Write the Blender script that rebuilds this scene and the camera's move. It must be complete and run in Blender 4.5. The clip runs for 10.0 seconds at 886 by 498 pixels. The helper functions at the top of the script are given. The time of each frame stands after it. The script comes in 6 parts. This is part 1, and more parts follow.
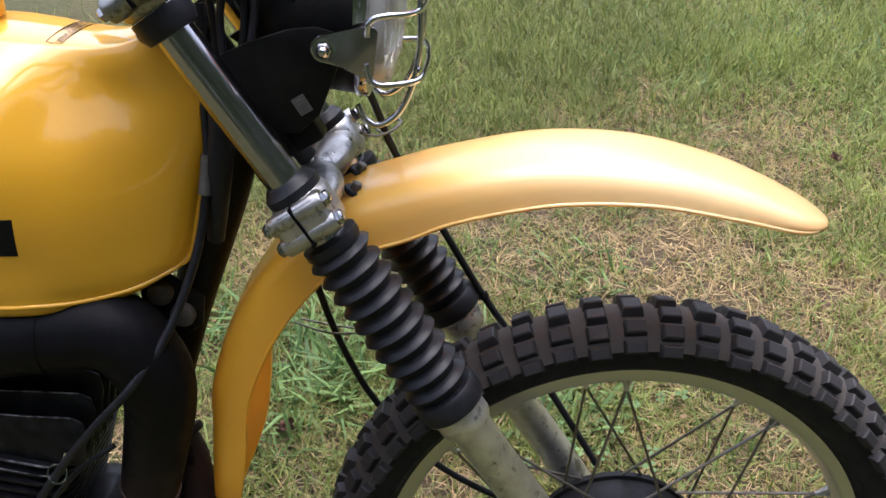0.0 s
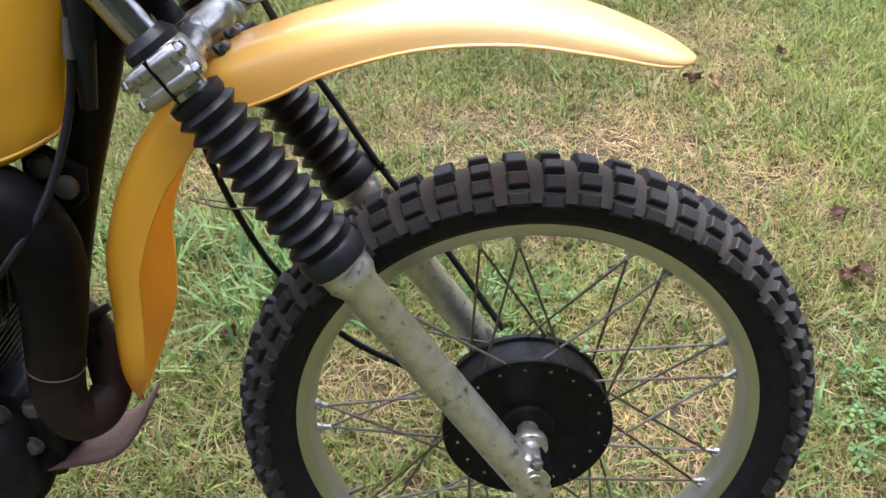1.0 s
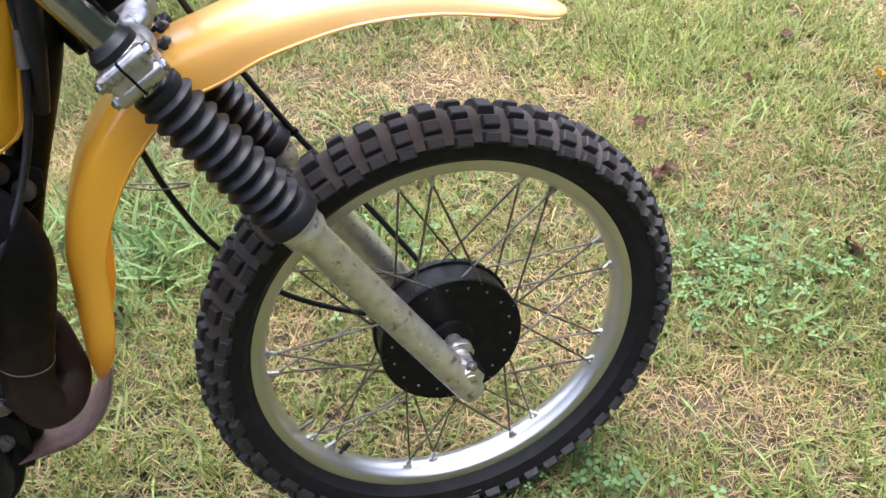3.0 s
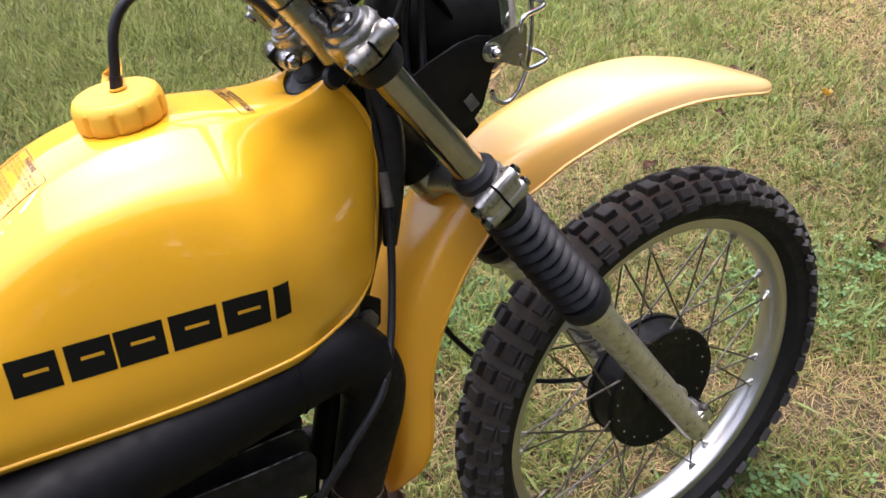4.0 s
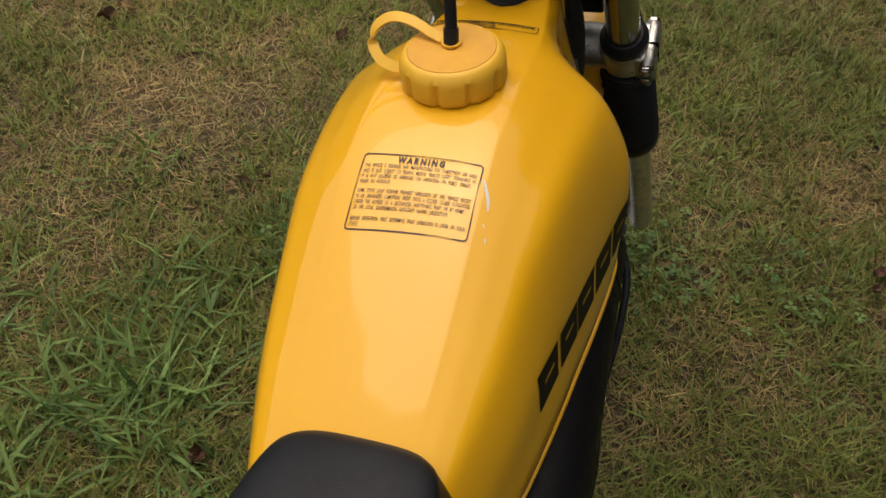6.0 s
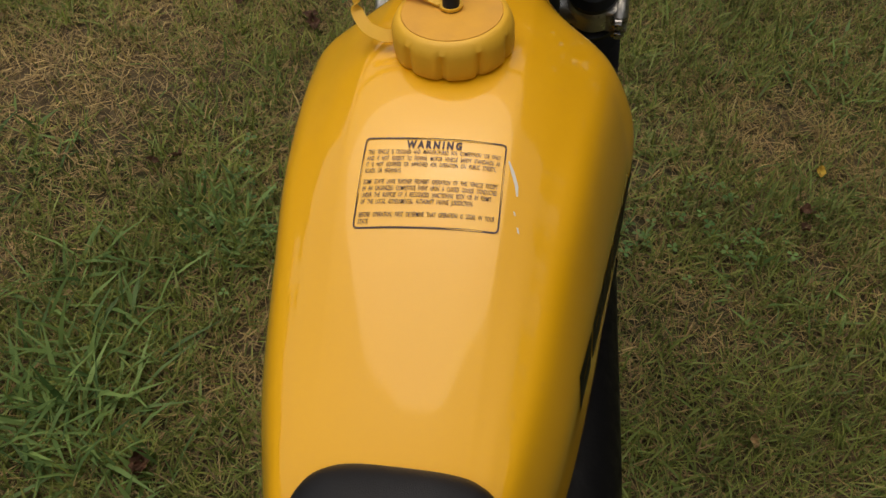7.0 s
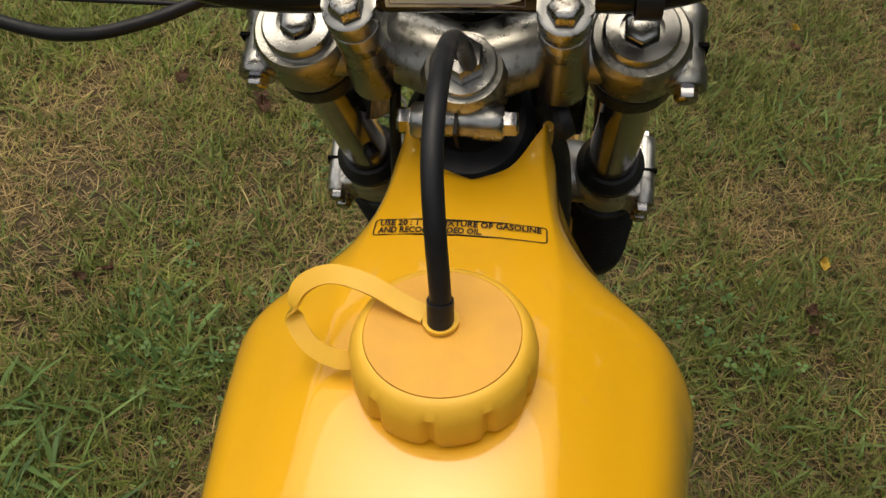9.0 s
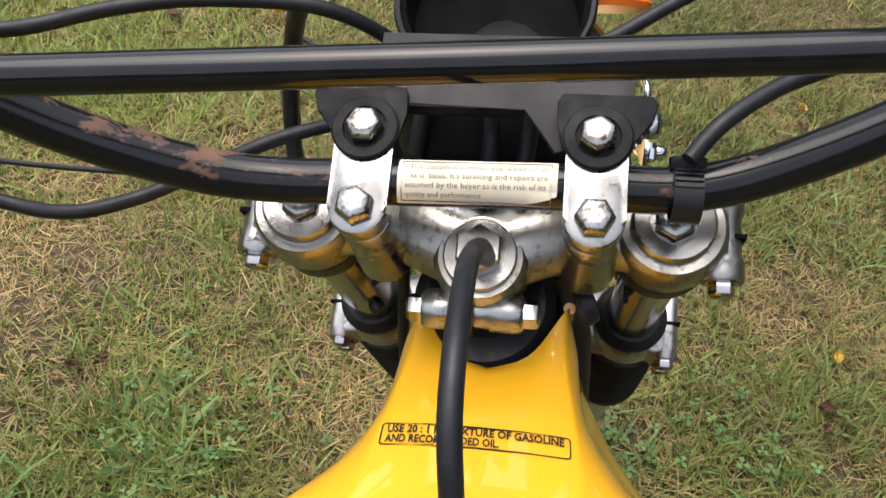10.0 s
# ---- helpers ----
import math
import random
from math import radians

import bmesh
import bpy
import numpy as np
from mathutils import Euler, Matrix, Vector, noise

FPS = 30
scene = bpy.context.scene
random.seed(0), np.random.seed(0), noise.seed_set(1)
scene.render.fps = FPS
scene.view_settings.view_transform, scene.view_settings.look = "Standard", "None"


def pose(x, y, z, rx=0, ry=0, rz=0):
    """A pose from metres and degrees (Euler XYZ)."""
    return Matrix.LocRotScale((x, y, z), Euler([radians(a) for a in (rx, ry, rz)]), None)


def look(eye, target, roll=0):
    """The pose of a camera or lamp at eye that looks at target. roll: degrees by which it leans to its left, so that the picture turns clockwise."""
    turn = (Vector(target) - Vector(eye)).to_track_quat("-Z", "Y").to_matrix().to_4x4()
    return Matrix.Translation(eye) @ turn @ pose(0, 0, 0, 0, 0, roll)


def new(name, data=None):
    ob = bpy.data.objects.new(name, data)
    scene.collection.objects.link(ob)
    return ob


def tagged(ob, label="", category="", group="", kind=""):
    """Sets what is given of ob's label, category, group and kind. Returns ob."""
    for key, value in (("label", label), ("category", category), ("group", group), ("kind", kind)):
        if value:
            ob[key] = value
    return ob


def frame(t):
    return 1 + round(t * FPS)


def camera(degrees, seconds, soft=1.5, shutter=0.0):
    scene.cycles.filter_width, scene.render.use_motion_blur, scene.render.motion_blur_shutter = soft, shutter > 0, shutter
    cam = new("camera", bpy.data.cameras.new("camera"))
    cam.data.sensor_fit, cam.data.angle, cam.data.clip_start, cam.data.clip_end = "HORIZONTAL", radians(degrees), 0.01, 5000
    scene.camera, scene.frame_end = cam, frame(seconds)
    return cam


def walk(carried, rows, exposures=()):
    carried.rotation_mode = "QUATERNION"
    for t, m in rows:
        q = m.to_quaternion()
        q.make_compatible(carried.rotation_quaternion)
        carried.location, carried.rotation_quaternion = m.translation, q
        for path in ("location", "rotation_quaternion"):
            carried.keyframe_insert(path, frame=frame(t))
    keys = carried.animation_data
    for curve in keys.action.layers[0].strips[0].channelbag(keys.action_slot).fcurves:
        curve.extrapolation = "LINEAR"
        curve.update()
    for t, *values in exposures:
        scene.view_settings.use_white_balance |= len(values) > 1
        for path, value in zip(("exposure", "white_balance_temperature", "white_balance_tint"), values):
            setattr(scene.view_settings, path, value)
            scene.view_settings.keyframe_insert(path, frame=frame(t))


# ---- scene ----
from mathutils.bvhtree import BVHTree

# bike axes: x ahead, y to its left, z up; the machine leans left on its stand
BIKE = pose(0, 0, -0.0027, -9.39, 0, 0)
cam = camera(53.00, 10.0, shutter=0.08)
ROWS = [
    (0, -0.1655, -0.8146, 1.1546, 64.22, 2.24, 0.90),
    (0.5, -0.1030, -0.8361, 1.1231, 62.82, 3.30, 0.22),
    (1, -0.0594, -0.8619, 1.0754, 60.47, 4.49, -0.90),
    (1.5, -0.0297, -0.8728, 1.0309, 58.12, 5.91, -2.14),
    (2, -0.0364, -0.8936, 1.0313, 55.88, 5.67, -4.14),
    (2.2, -0.0451, -0.9086, 1.0409, 55.08, 5.82, -5.44),
    (3.3, -0.4029, -0.9817, 1.2108, 56.56, 5.18, -21.92),
    (3.5, -0.5371, -0.9519, 1.2439, 57.13, 5.88, -24.35),
    (4, -0.7350, -0.8069, 1.2948, 57.89, 7.73, -31.80),
    (4.2, -0.8460, -0.7450, 1.3120, 58.75, 8.25, -36.40),
    (4.5, -0.9749, -0.6607, 1.3515, 56.76, 7.49, -41.50),
    (4.7, -1.0480, -0.5930, 1.3620, 55.75, 7.55, -46.50),
    (5, -1.0907, -0.4833, 1.3691, 54.02, 6.89, -53.31),
    (5.3, -1.1010, -0.3900, 1.3780, 51.50, 7.40, -58.30),
    (5.5, -1.1128, -0.3387, 1.3863, 49.36, 7.15, -62.06),
    (6, -1.1649, -0.2001, 1.3917, 45.42, 5.35, -72.74),
    (6.2, -1.1810, -0.1460, 1.3884, 43.56, 4.12, -75.80),
    (7.3, -1.0704, -0.0877, 1.3436, 42.30, 3.19, -81.69),
    (7.5, -1.0350, -0.0754, 1.3319, 42.48, 2.96, -82.46),
    (8, -0.9573, -0.0637, 1.3325, 42.11, 3.14, -83.28),
    (8.5, -0.8987, -0.0540, 1.3296, 42.38, 2.90, -83.28),
    (9, -0.8517, -0.0450, 1.3309, 43.31, 2.55, -83.11),
    (9.5, -0.8086, -0.0412, 1.3428, 44.72, 2.31, -82.95),
    (10, -0.7697, -0.0294, 1.3577, 46.43, 2.07, -82.52),
]

walk(cam, [(t, BIKE @ pose(x, y, z, rx, ry, rz)) for t, x, y, z, rx, ry, rz in ROWS],
     exposures=((0.0, 1.78, 6050, 18), (1.0, 2.18, 6000, 15), (2.0, 2.62, 5950, 18), (3.5, 2.3, 6120, 18), (4.0, 2.0, 6450, 20), (4.5, 1.37, 6900, 28), (5.0, 0.97, 7250, 18), (6.0, 0.42, 7900, 10), (7.5, 0.02, 8100, 7), (8.0, 0.2, 8000, 6), (8.5, 0.32, 8000, 5), (9.0, 0.52, 7800, 6), (9.5, 0.9, 7350, 7), (10.0, 1.5, 6700, 11)))

# ---- light ----
world = bpy.data.worlds.new("sky")
scene.world = world
world.use_nodes = True
wn = world.node_tree.nodes
sky = wn.new("ShaderNodeTexSky")
sky.sky_type, sky.sun_disc = "NISHITA", False
sky.sun_elevation, sky.sun_rotation = radians(76), radians(13)
sky.air_density, sky.dust_density, sky.ozone_density = 1.0, 3.0, 1.0
wn["Background"].inputs["Strength"].default_value = 0.15
haze = wn.new("ShaderNodeHueSaturation")       # thin white cloud: the blue is washed out
haze.inputs["Saturation"].default_value = 0.50
world.node_tree.links.new(sky.outputs[0], haze.inputs["Color"])
world.node_tree.links.new(haze.outputs[0], wn["Background"].inputs["Color"])
sun = bpy.data.lights.new("sun", "SUN")
sun.energy, sun.angle, sun.color = 0.9, radians(60), (1.0, 0.97, 0.92)
sun_ob = new("sun", sun)
sun_ob.matrix_world = look((0.3, 1.3, 5.4), (0, 0, 0))


# ---- materials ----
def mat(name, color, rough=0.5, metal=0.0, color2=None, scale=40.0, amount=0.5, detail=6.0, bump=0.0, bump_scale=200.0,
        rough_var=0.0, coat=0.0, coat_rough=0.05, spec=0.5, through_light=0.0):
    """A surface with a second colour mixed in by noise, uneven gloss and fine relief."""
    m = bpy.data.materials.new(name)
    m.use_nodes = True
    nt = m.node_tree
    b = nt.nodes["Principled BSDF"]
    b.inputs["Base Color"].default_value = (*color, 1)
    b.inputs["Roughness"].default_value = rough
    b.inputs["Metallic"].default_value = metal
    b.inputs["Specular IOR Level"].default_value = spec
    b.inputs["Coat Weight"].default_value = coat
    b.inputs["Coat Roughness"].default_value = coat_rough
    co = nt.nodes.new("ShaderNodeTexCoord")
    if color2 is not None:
        n = nt.nodes.new("ShaderNodeTexNoise")
        n.inputs["Scale"].default_value, n.inputs["Detail"].default_value = scale, detail
        nt.links.new(co.outputs["Object"], n.inputs["Vector"])
        r = nt.nodes.new("ShaderNodeValToRGB")
        r.color_ramp.elements[0].position, r.color_ramp.elements[1].position = 0.5 - amount * 0.25, 0.5 + amount * 0.25 + 0.1
        r.color_ramp.elements[0].color, r.color_ramp.elements[1].color = (*color, 1), (*color2, 1)
        nt.links.new(n.outputs["Fac"], r.inputs["Fac"])
        nt.links.new(r.outputs["Color"], b.inputs["Base Color"])
    if rough_var:
        n2 = nt.nodes.new("ShaderNodeTexNoise")
        n2.inputs["Scale"].default_value, n2.inputs["Detail"].default_value = scale * 1.7 + 5, 8
        nt.links.new(co.outputs["Object"], n2.inputs["Vector"])
        mr = nt.nodes.new("ShaderNodeMapRange")
        mr.inputs["From Min"].default_value, mr.inputs["From Max"].default_value = 0.3, 0.7
        mr.inputs["To Min"].default_value, mr.inputs["To Max"].default_value = max(0.02, rough - rough_var), min(1, rough + rough_var)
        nt.links.new(n2.outputs["Fac"], mr.inputs["Value"])
        nt.links.new(mr.outputs["Result"], b.inputs["Roughness"])
    if bump:
        n3 = nt.nodes.new("ShaderNodeTexNoise")
        n3.inputs["Scale"].default_value, n3.inputs["Detail"].default_value = bump_scale, 4
        nt.links.new(co.outputs["Object"], n3.inputs["Vector"])
        bp = nt.nodes.new("ShaderNodeBump")
        bp.inputs["Strength"].default_value, bp.inputs["Distance"].default_value = bump, 0.001
        nt.links.new(n3.outputs["Fac"], bp.inputs["Height"])
        nt.links.new(bp.outputs["Normal"], b.inputs["Normal"])
    if through_light:
        # thin plastic: part of the light comes through
        tr, mx = nt.nodes.new("ShaderNodeBsdfTranslucent"), nt.nodes.new("ShaderNodeMixShader")
        tr.inputs["Color"].default_value = (*[c ** 1.15 for c in color], 1)
        mx.inputs["Fac"].default_value = through_light
        nt.links.new(b.outputs[0], mx.inputs[1])
        nt.links.new(tr.outputs[0], mx.inputs[2])
        nt.links.new(mx.outputs[0], nt.nodes["Material Output"].inputs["Surface"])
    return m


YELLOW = mat("yellow_paint", (0.78, 0.398, 0.014), 0.46, color2=(0.75, 0.375, 0.012), scale=9, amount=1.0, rough_var=0.05, coat=1.0, coat_rough=0.055, bump=0.02, bump_scale=300, spec=0.35)
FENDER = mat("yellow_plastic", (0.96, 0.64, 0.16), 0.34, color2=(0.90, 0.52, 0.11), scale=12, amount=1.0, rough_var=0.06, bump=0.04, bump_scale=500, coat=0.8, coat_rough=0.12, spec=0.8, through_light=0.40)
def faded_sheen(m, saturated, pale):
    """Fading plus the sky's sheen painted in: paler towards the fender's front, mottled border."""
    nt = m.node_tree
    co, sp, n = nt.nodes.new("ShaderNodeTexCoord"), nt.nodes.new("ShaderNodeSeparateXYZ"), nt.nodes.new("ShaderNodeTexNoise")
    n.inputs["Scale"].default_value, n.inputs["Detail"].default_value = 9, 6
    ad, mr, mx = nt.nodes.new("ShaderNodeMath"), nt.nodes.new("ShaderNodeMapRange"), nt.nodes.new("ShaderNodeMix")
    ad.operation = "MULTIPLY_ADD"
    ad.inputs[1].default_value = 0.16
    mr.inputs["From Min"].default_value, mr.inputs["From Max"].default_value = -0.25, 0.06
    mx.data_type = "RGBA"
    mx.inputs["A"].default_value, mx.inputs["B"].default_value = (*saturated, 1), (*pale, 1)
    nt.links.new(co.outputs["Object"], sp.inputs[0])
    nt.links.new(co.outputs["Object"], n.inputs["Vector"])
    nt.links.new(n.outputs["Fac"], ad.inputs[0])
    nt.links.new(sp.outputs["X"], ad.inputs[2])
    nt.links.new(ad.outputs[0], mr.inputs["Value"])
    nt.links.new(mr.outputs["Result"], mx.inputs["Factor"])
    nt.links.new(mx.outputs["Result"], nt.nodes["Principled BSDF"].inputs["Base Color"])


def bloom(m, black, brown, z0, z1):
    """Brown rust that has come through the black paint on the lower bends."""
    nt = m.node_tree
    co, sp, n = nt.nodes.new("ShaderNodeTexCoord"), nt.nodes.new("ShaderNodeSeparateXYZ"), nt.nodes.new("ShaderNodeTexNoise")
    n.inputs["Scale"].default_value, n.inputs["Detail"].default_value = 26, 9
    ad, mr, mx = nt.nodes.new("ShaderNodeMath"), nt.nodes.new("ShaderNodeMapRange"), nt.nodes.new("ShaderNodeMix")
    ad.operation = "MULTIPLY_ADD"
    ad.inputs[1].default_value = 0.20
    mr.inputs["From Min"].default_value, mr.inputs["From Max"].default_value = z0 + 0.10, z1 + 0.10
    mx.data_type = "RGBA"
    mx.inputs["A"].default_value, mx.inputs["B"].default_value = (*brown, 1), (*black, 1)
    nt.links.new(co.outputs["Object"], sp.inputs[0])
    nt.links.new(co.outputs["Object"], n.inputs["Vector"])
    nt.links.new(n.outputs["Fac"], ad.inputs[0])
    nt.links.new(sp.outputs["Z"], ad.inputs[2])
    nt.links.new(ad.outputs[0], mr.inputs["Value"])
    nt.links.new(mr.outputs["Result"], mx.inputs["Factor"])
    nt.links.new(mx.outputs["Result"], nt.nodes["Principled BSDF"].inputs["Base Color"])


def pit(m, dark, scale=55.0, edge=0.60, depth=0.6):
    """Dark corrosion spots and grime on bare metal, in scattered clusters."""
    nt = m.node_tree
    b = nt.nodes["Principled BSDF"]
    co, fine, wide = nt.nodes.new("ShaderNodeTexCoord"), nt.nodes.new("ShaderNodeTexNoise"), nt.nodes.new("ShaderNodeTexNoise")
    fine.inputs["Scale"].default_value, fine.inputs["Detail"].default_value = scale * 3, 5
    wide.inputs["Scale"].default_value, wide.inputs["Detail"].default_value = scale * 0.4, 4
    ad, mr, mx = nt.nodes.new("ShaderNodeMath"), nt.nodes.new("ShaderNodeMapRange"), nt.nodes.new("ShaderNodeMix")
    ad.operation = "MULTIPLY_ADD"
    ad.inputs[1].default_value = 0.6
    mr.inputs["From Min"].default_value, mr.inputs["From Max"].default_value = edge + 0.29, edge + 0.40
    mr.inputs["To Max"].default_value = depth
    mx.data_type = "RGBA"
    mx.inputs["B"].default_value = (*dark, 1)
    nt.links.new(co.outputs["Object"], fine.inputs["Vector"])
    nt.links.new(co.outputs["Object"], wide.inputs["Vector"])
    nt.links.new(wide.outputs["Fac"], ad.inputs[0])
    nt.links.new(fine.outputs["Fac"], ad.inputs[2])
    nt.links.new(ad.outputs[0], mr.inputs["Value"])
    nt.links.new(mr.outputs["Result"], mx.inputs["Factor"])
    old = b.inputs["Base Color"].links[0].from_socket
    nt.links.new(old, mx.inputs["A"])
    nt.links.new(mx.outputs["Result"], b.inputs["Base Color"])


faded_sheen(FENDER, (0.97, 0.575, 0.045), (0.97, 0.79, 0.40))
PIPE = mat("exhaust_enamel", (0.004, 0.004, 0.0042), 0.50, rough_var=0.12, bump=0.3, bump_scale=200, spec=0.12)
bloom(PIPE, (0.0045, 0.0045, 0.0055), (0.034, 0.021, 0.018), 0.44, 0.60)
CAPY = mat("cap_plastic", (0.78, 0.44, 0.045), 0.5, color2=(0.70, 0.38, 0.035), scale=60, amount=0.9, bump=0.1, bump_scale=700)
CAPTOP = mat("cap_disc_stained", (0.74, 0.37, 0.045), 0.6, color2=(0.55, 0.27, 0.05), scale=45, amount=1.3, bump=0.12, bump_scale=500)
BLACKP = mat("black_paint", (0.0055, 0.0055, 0.006), 0.42, color2=(0.011, 0.0105, 0.010), scale=60, amount=0.6, rough_var=0.12, bump=0.15, bump_scale=250, spec=0.12)
BLACKW = mat("scuffed_black_paint", (0.008, 0.008, 0.009), 0.48, color2=(0.024, 0.023, 0.023), scale=70, amount=0.5, rough_var=0.12, bump=0.25, bump_scale=260, spec=0.08)
BLACKG = mat("gloss_black_tube", (0.006, 0.006, 0.007), 0.09, color2=(0.010, 0.010, 0.011), scale=50, rough_var=0.04, spec=0.35)
RUBBER = mat("rubber", (0.009, 0.0095, 0.012), 0.42, color2=(0.017, 0.0175, 0.021), scale=90, amount=0.8, rough_var=0.1, bump=0.1, bump_scale=900, spec=0.25)
TYRE = mat("tyre_rubber", (0.010, 0.010, 0.011), 0.60, color2=(0.018, 0.017, 0.017), scale=45, amount=0.8, rough_var=0.12, bump=0.25, bump_scale=500, spec=0.15)
KNOB = mat("knob_rubber", (0.016, 0.0155, 0.017), 0.60, color2=(0.044, 0.039, 0.037), scale=38, amount=0.9, rough_var=0.12, bump=0.3, bump_scale=400, spec=0.3)
DUST = mat("dusty_rubber", (0.080, 0.070, 0.061), 0.85, color2=(0.045, 0.039, 0.035), scale=30, amount=0.9, bump=0.3, bump_scale=500, spec=0.15)
CHROME = mat("chrome", (0.62, 0.62, 0.64), 0.09, 1.0, color2=(0.5, 0.5, 0.52), scale=70, amount=0.5, rough_var=0.05)
STEEL = mat("fork_tube_steel", (0.40, 0.39, 0.40), 0.15, 1.0, color2=(0.34, 0.33, 0.34), scale=60, rough_var=0.05)
ALU = mat("polished_aluminium", (0.36, 0.355, 0.345), 0.29, 1.0, color2=(0.24, 0.235, 0.228), scale=30, amount=0.9, rough_var=0.08, bump=0.08, bump_scale=350)
SATIN = mat("cast_aluminium", (0.50, 0.49, 0.475), 0.36, 0.92, color2=(0.30, 0.29, 0.275), scale=45, amount=0.7, rough_var=0.1, bump=0.15, bump_scale=400)
TARN = mat("tarnished_aluminium", (0.37, 0.36, 0.335), 0.34, 0.97, color2=(0.22, 0.21, 0.19), scale=24, amount=1.1, rough_var=0.12, bump=0.2, bump_scale=300)
BOLTCH = mat("pitted_chrome", (0.42, 0.41, 0.40), 0.26, 1.0, color2=(0.30, 0.28, 0.25), scale=120, amount=0.8, rough_var=0.1, bump=0.2, bump_scale=600)
DUSTB = mat("dusty_black_steel", (0.022, 0.021, 0.021), 0.7, color2=(0.060, 0.056, 0.054), scale=28, amount=1.0, rough_var=0.1, bump=0.3, bump_scale=300, spec=0.2)
ALUD = mat("dull_aluminium", (0.66, 0.65, 0.62), 0.37, 0.88, color2=(0.48, 0.465, 0.44), scale=60, amount=0.5, rough_var=0.1, bump=0.2, bump_scale=350)
pit(ALUD, (0.12, 0.105, 0.090), 26, 0.60, 0.75)
pit(SATIN, (0.10, 0.09, 0.075), 70, 0.60, 0.6)
pit(ALU, (0.16, 0.14, 0.12), 60, 0.62, 0.5)
pit(TARN, (0.10, 0.09, 0.075), 80, 0.59, 0.6)
pit(BOLTCH, (0.09, 0.05, 0.03), 150, 0.58, 0.8)
RIMM = mat("rim_aluminium", (0.56, 0.555, 0.55), 0.34, 0.95, color2=(0.48, 0.475, 0.465), scale=14, amount=1.2, rough_var=0.04)
SPOKE = mat("spoke_steel", (0.24, 0.22, 0.19), 0.45, 1.0, color2=(0.13, 0.10, 0.075), scale=80, amount=0.8)
RUSTY = mat("rusty_exhaust", (0.004, 0.004, 0.0042), 0.6, color2=(0.014, 0.009, 0.008), scale=11, amount=1.2, rough_var=0.12, bump=0.3, bump_scale=200, spec=0.08)
RUST = mat("rust", (0.14, 0.080, 0.058), 0.8, color2=(0.07, 0.042, 0.034), scale=70, amount=0.8, bump=0.4, bump_scale=300)
VINYL = mat("seat_vinyl", (0.006, 0.0068, 0.010), 0.40, color2=(0.010, 0.011, 0.015), scale=30, rough_var=0.06, bump=0.3, bump_scale=1200, spec=0.22)
MATTE = mat("matte_black", (0.0035, 0.0035, 0.004), 0.85, color2=(0.008, 0.0075, 0.0075), scale=50, amount=0.7, bump=0.2, bump_scale=200, spec=0.03)
PRINT = mat("faded_print", (0.17, 0.14, 0.11), 0.6)
BOLT = mat("weathered_bolt", (0.16, 0.15, 0.14), 0.5, 0.6, color2=(0.08, 0.07, 0.06), scale=90, amount=0.8)
INK = mat("label_ink", (0.085, 0.060, 0.060), 0.6, spec=0.2)
INKF = mat("fuel_label_ink", (0.022, 0.017, 0.016), 0.6, spec=0.2)
INKB = mat("logo_black", (0.006, 0.006, 0.006), 0.55, spec=0.15)
PAPER = mat("sticker_paper", (0.70, 0.65, 0.52), 0.55, color2=(0.60, 0.53, 0.40), scale=60, amount=0.8)
DIRTW = mat("scuff", (0.62, 0.60, 0.58), 0.7)
DULLCH = mat("dull_chrome", (0.36, 0.35, 0.36), 0.22, 1.0, color2=(0.26, 0.25, 0.26), scale=50, amount=0.8, rough_var=0.06)
LENS = mat("prism_glass", (0.86, 0.87, 0.84), 0.18, spec=0.6)
LENS.node_tree.nodes["Principled BSDF"].inputs["Transmission Weight"].default_value = 0.72
AMBER = mat("amber_plastic", (0.75, 0.16, 0.02), 0.25)


# ---- mesh helpers ----
def part(name, bm, material, parent, label="", smooth=True, m=None):
    if isinstance(bm, bpy.types.Mesh):
        me = bm
    else:
        bmesh.ops.recalc_face_normals(bm, faces=bm.faces[:])
        me = bpy.data.meshes.new(name)
        bm.to_mesh(me)
        bm.free()
        me.materials.append(material)
        if smooth:
            me.shade_smooth()
            me.set_sharp_from_angle(angle=radians(38))
    ob = new(name, me)
    ob.parent = parent
    if m is not None:
        ob.matrix_local = m
    if label:
        tagged(ob, label)
    return ob


def sweep(points, radius, seg=12, caps=True, smooth_steps=0):
    """A tube along points; radius may be a list."""
    pts = [Vector(p) for p in points]
    rad = list(radius) if isinstance(radius, (list, tuple)) else [radius] * len(pts)
    if smooth_steps:
        pts, rad = spline(pts, rad, smooth_steps)
    bm = bmesh.new()
    up = None
    rings = []
    for i, p in enumerate(pts):
        d = (pts[min(i + 1, len(pts) - 1)] - pts[max(i - 1, 0)]).normalized()
        if up is None:
            up = d.orthogonal().normalized()
        up = (up - d * up.dot(d)).normalized()
        side = d.cross(up)
        rings.append([bm.verts.new(p + (up * math.cos(a) + side * math.sin(a)) * rad[i]) for a in [2 * math.pi * k / seg for k in range(seg)]])
    for a, b in zip(rings, rings[1:]):
        for k in range(seg):
            bm.faces.new((a[k], a[(k + 1) % seg], b[(k + 1) % seg], b[k]))
    if caps:
        bm.faces.new(rings[0][::-1])
        bm.faces.new(rings[-1])
    return bm


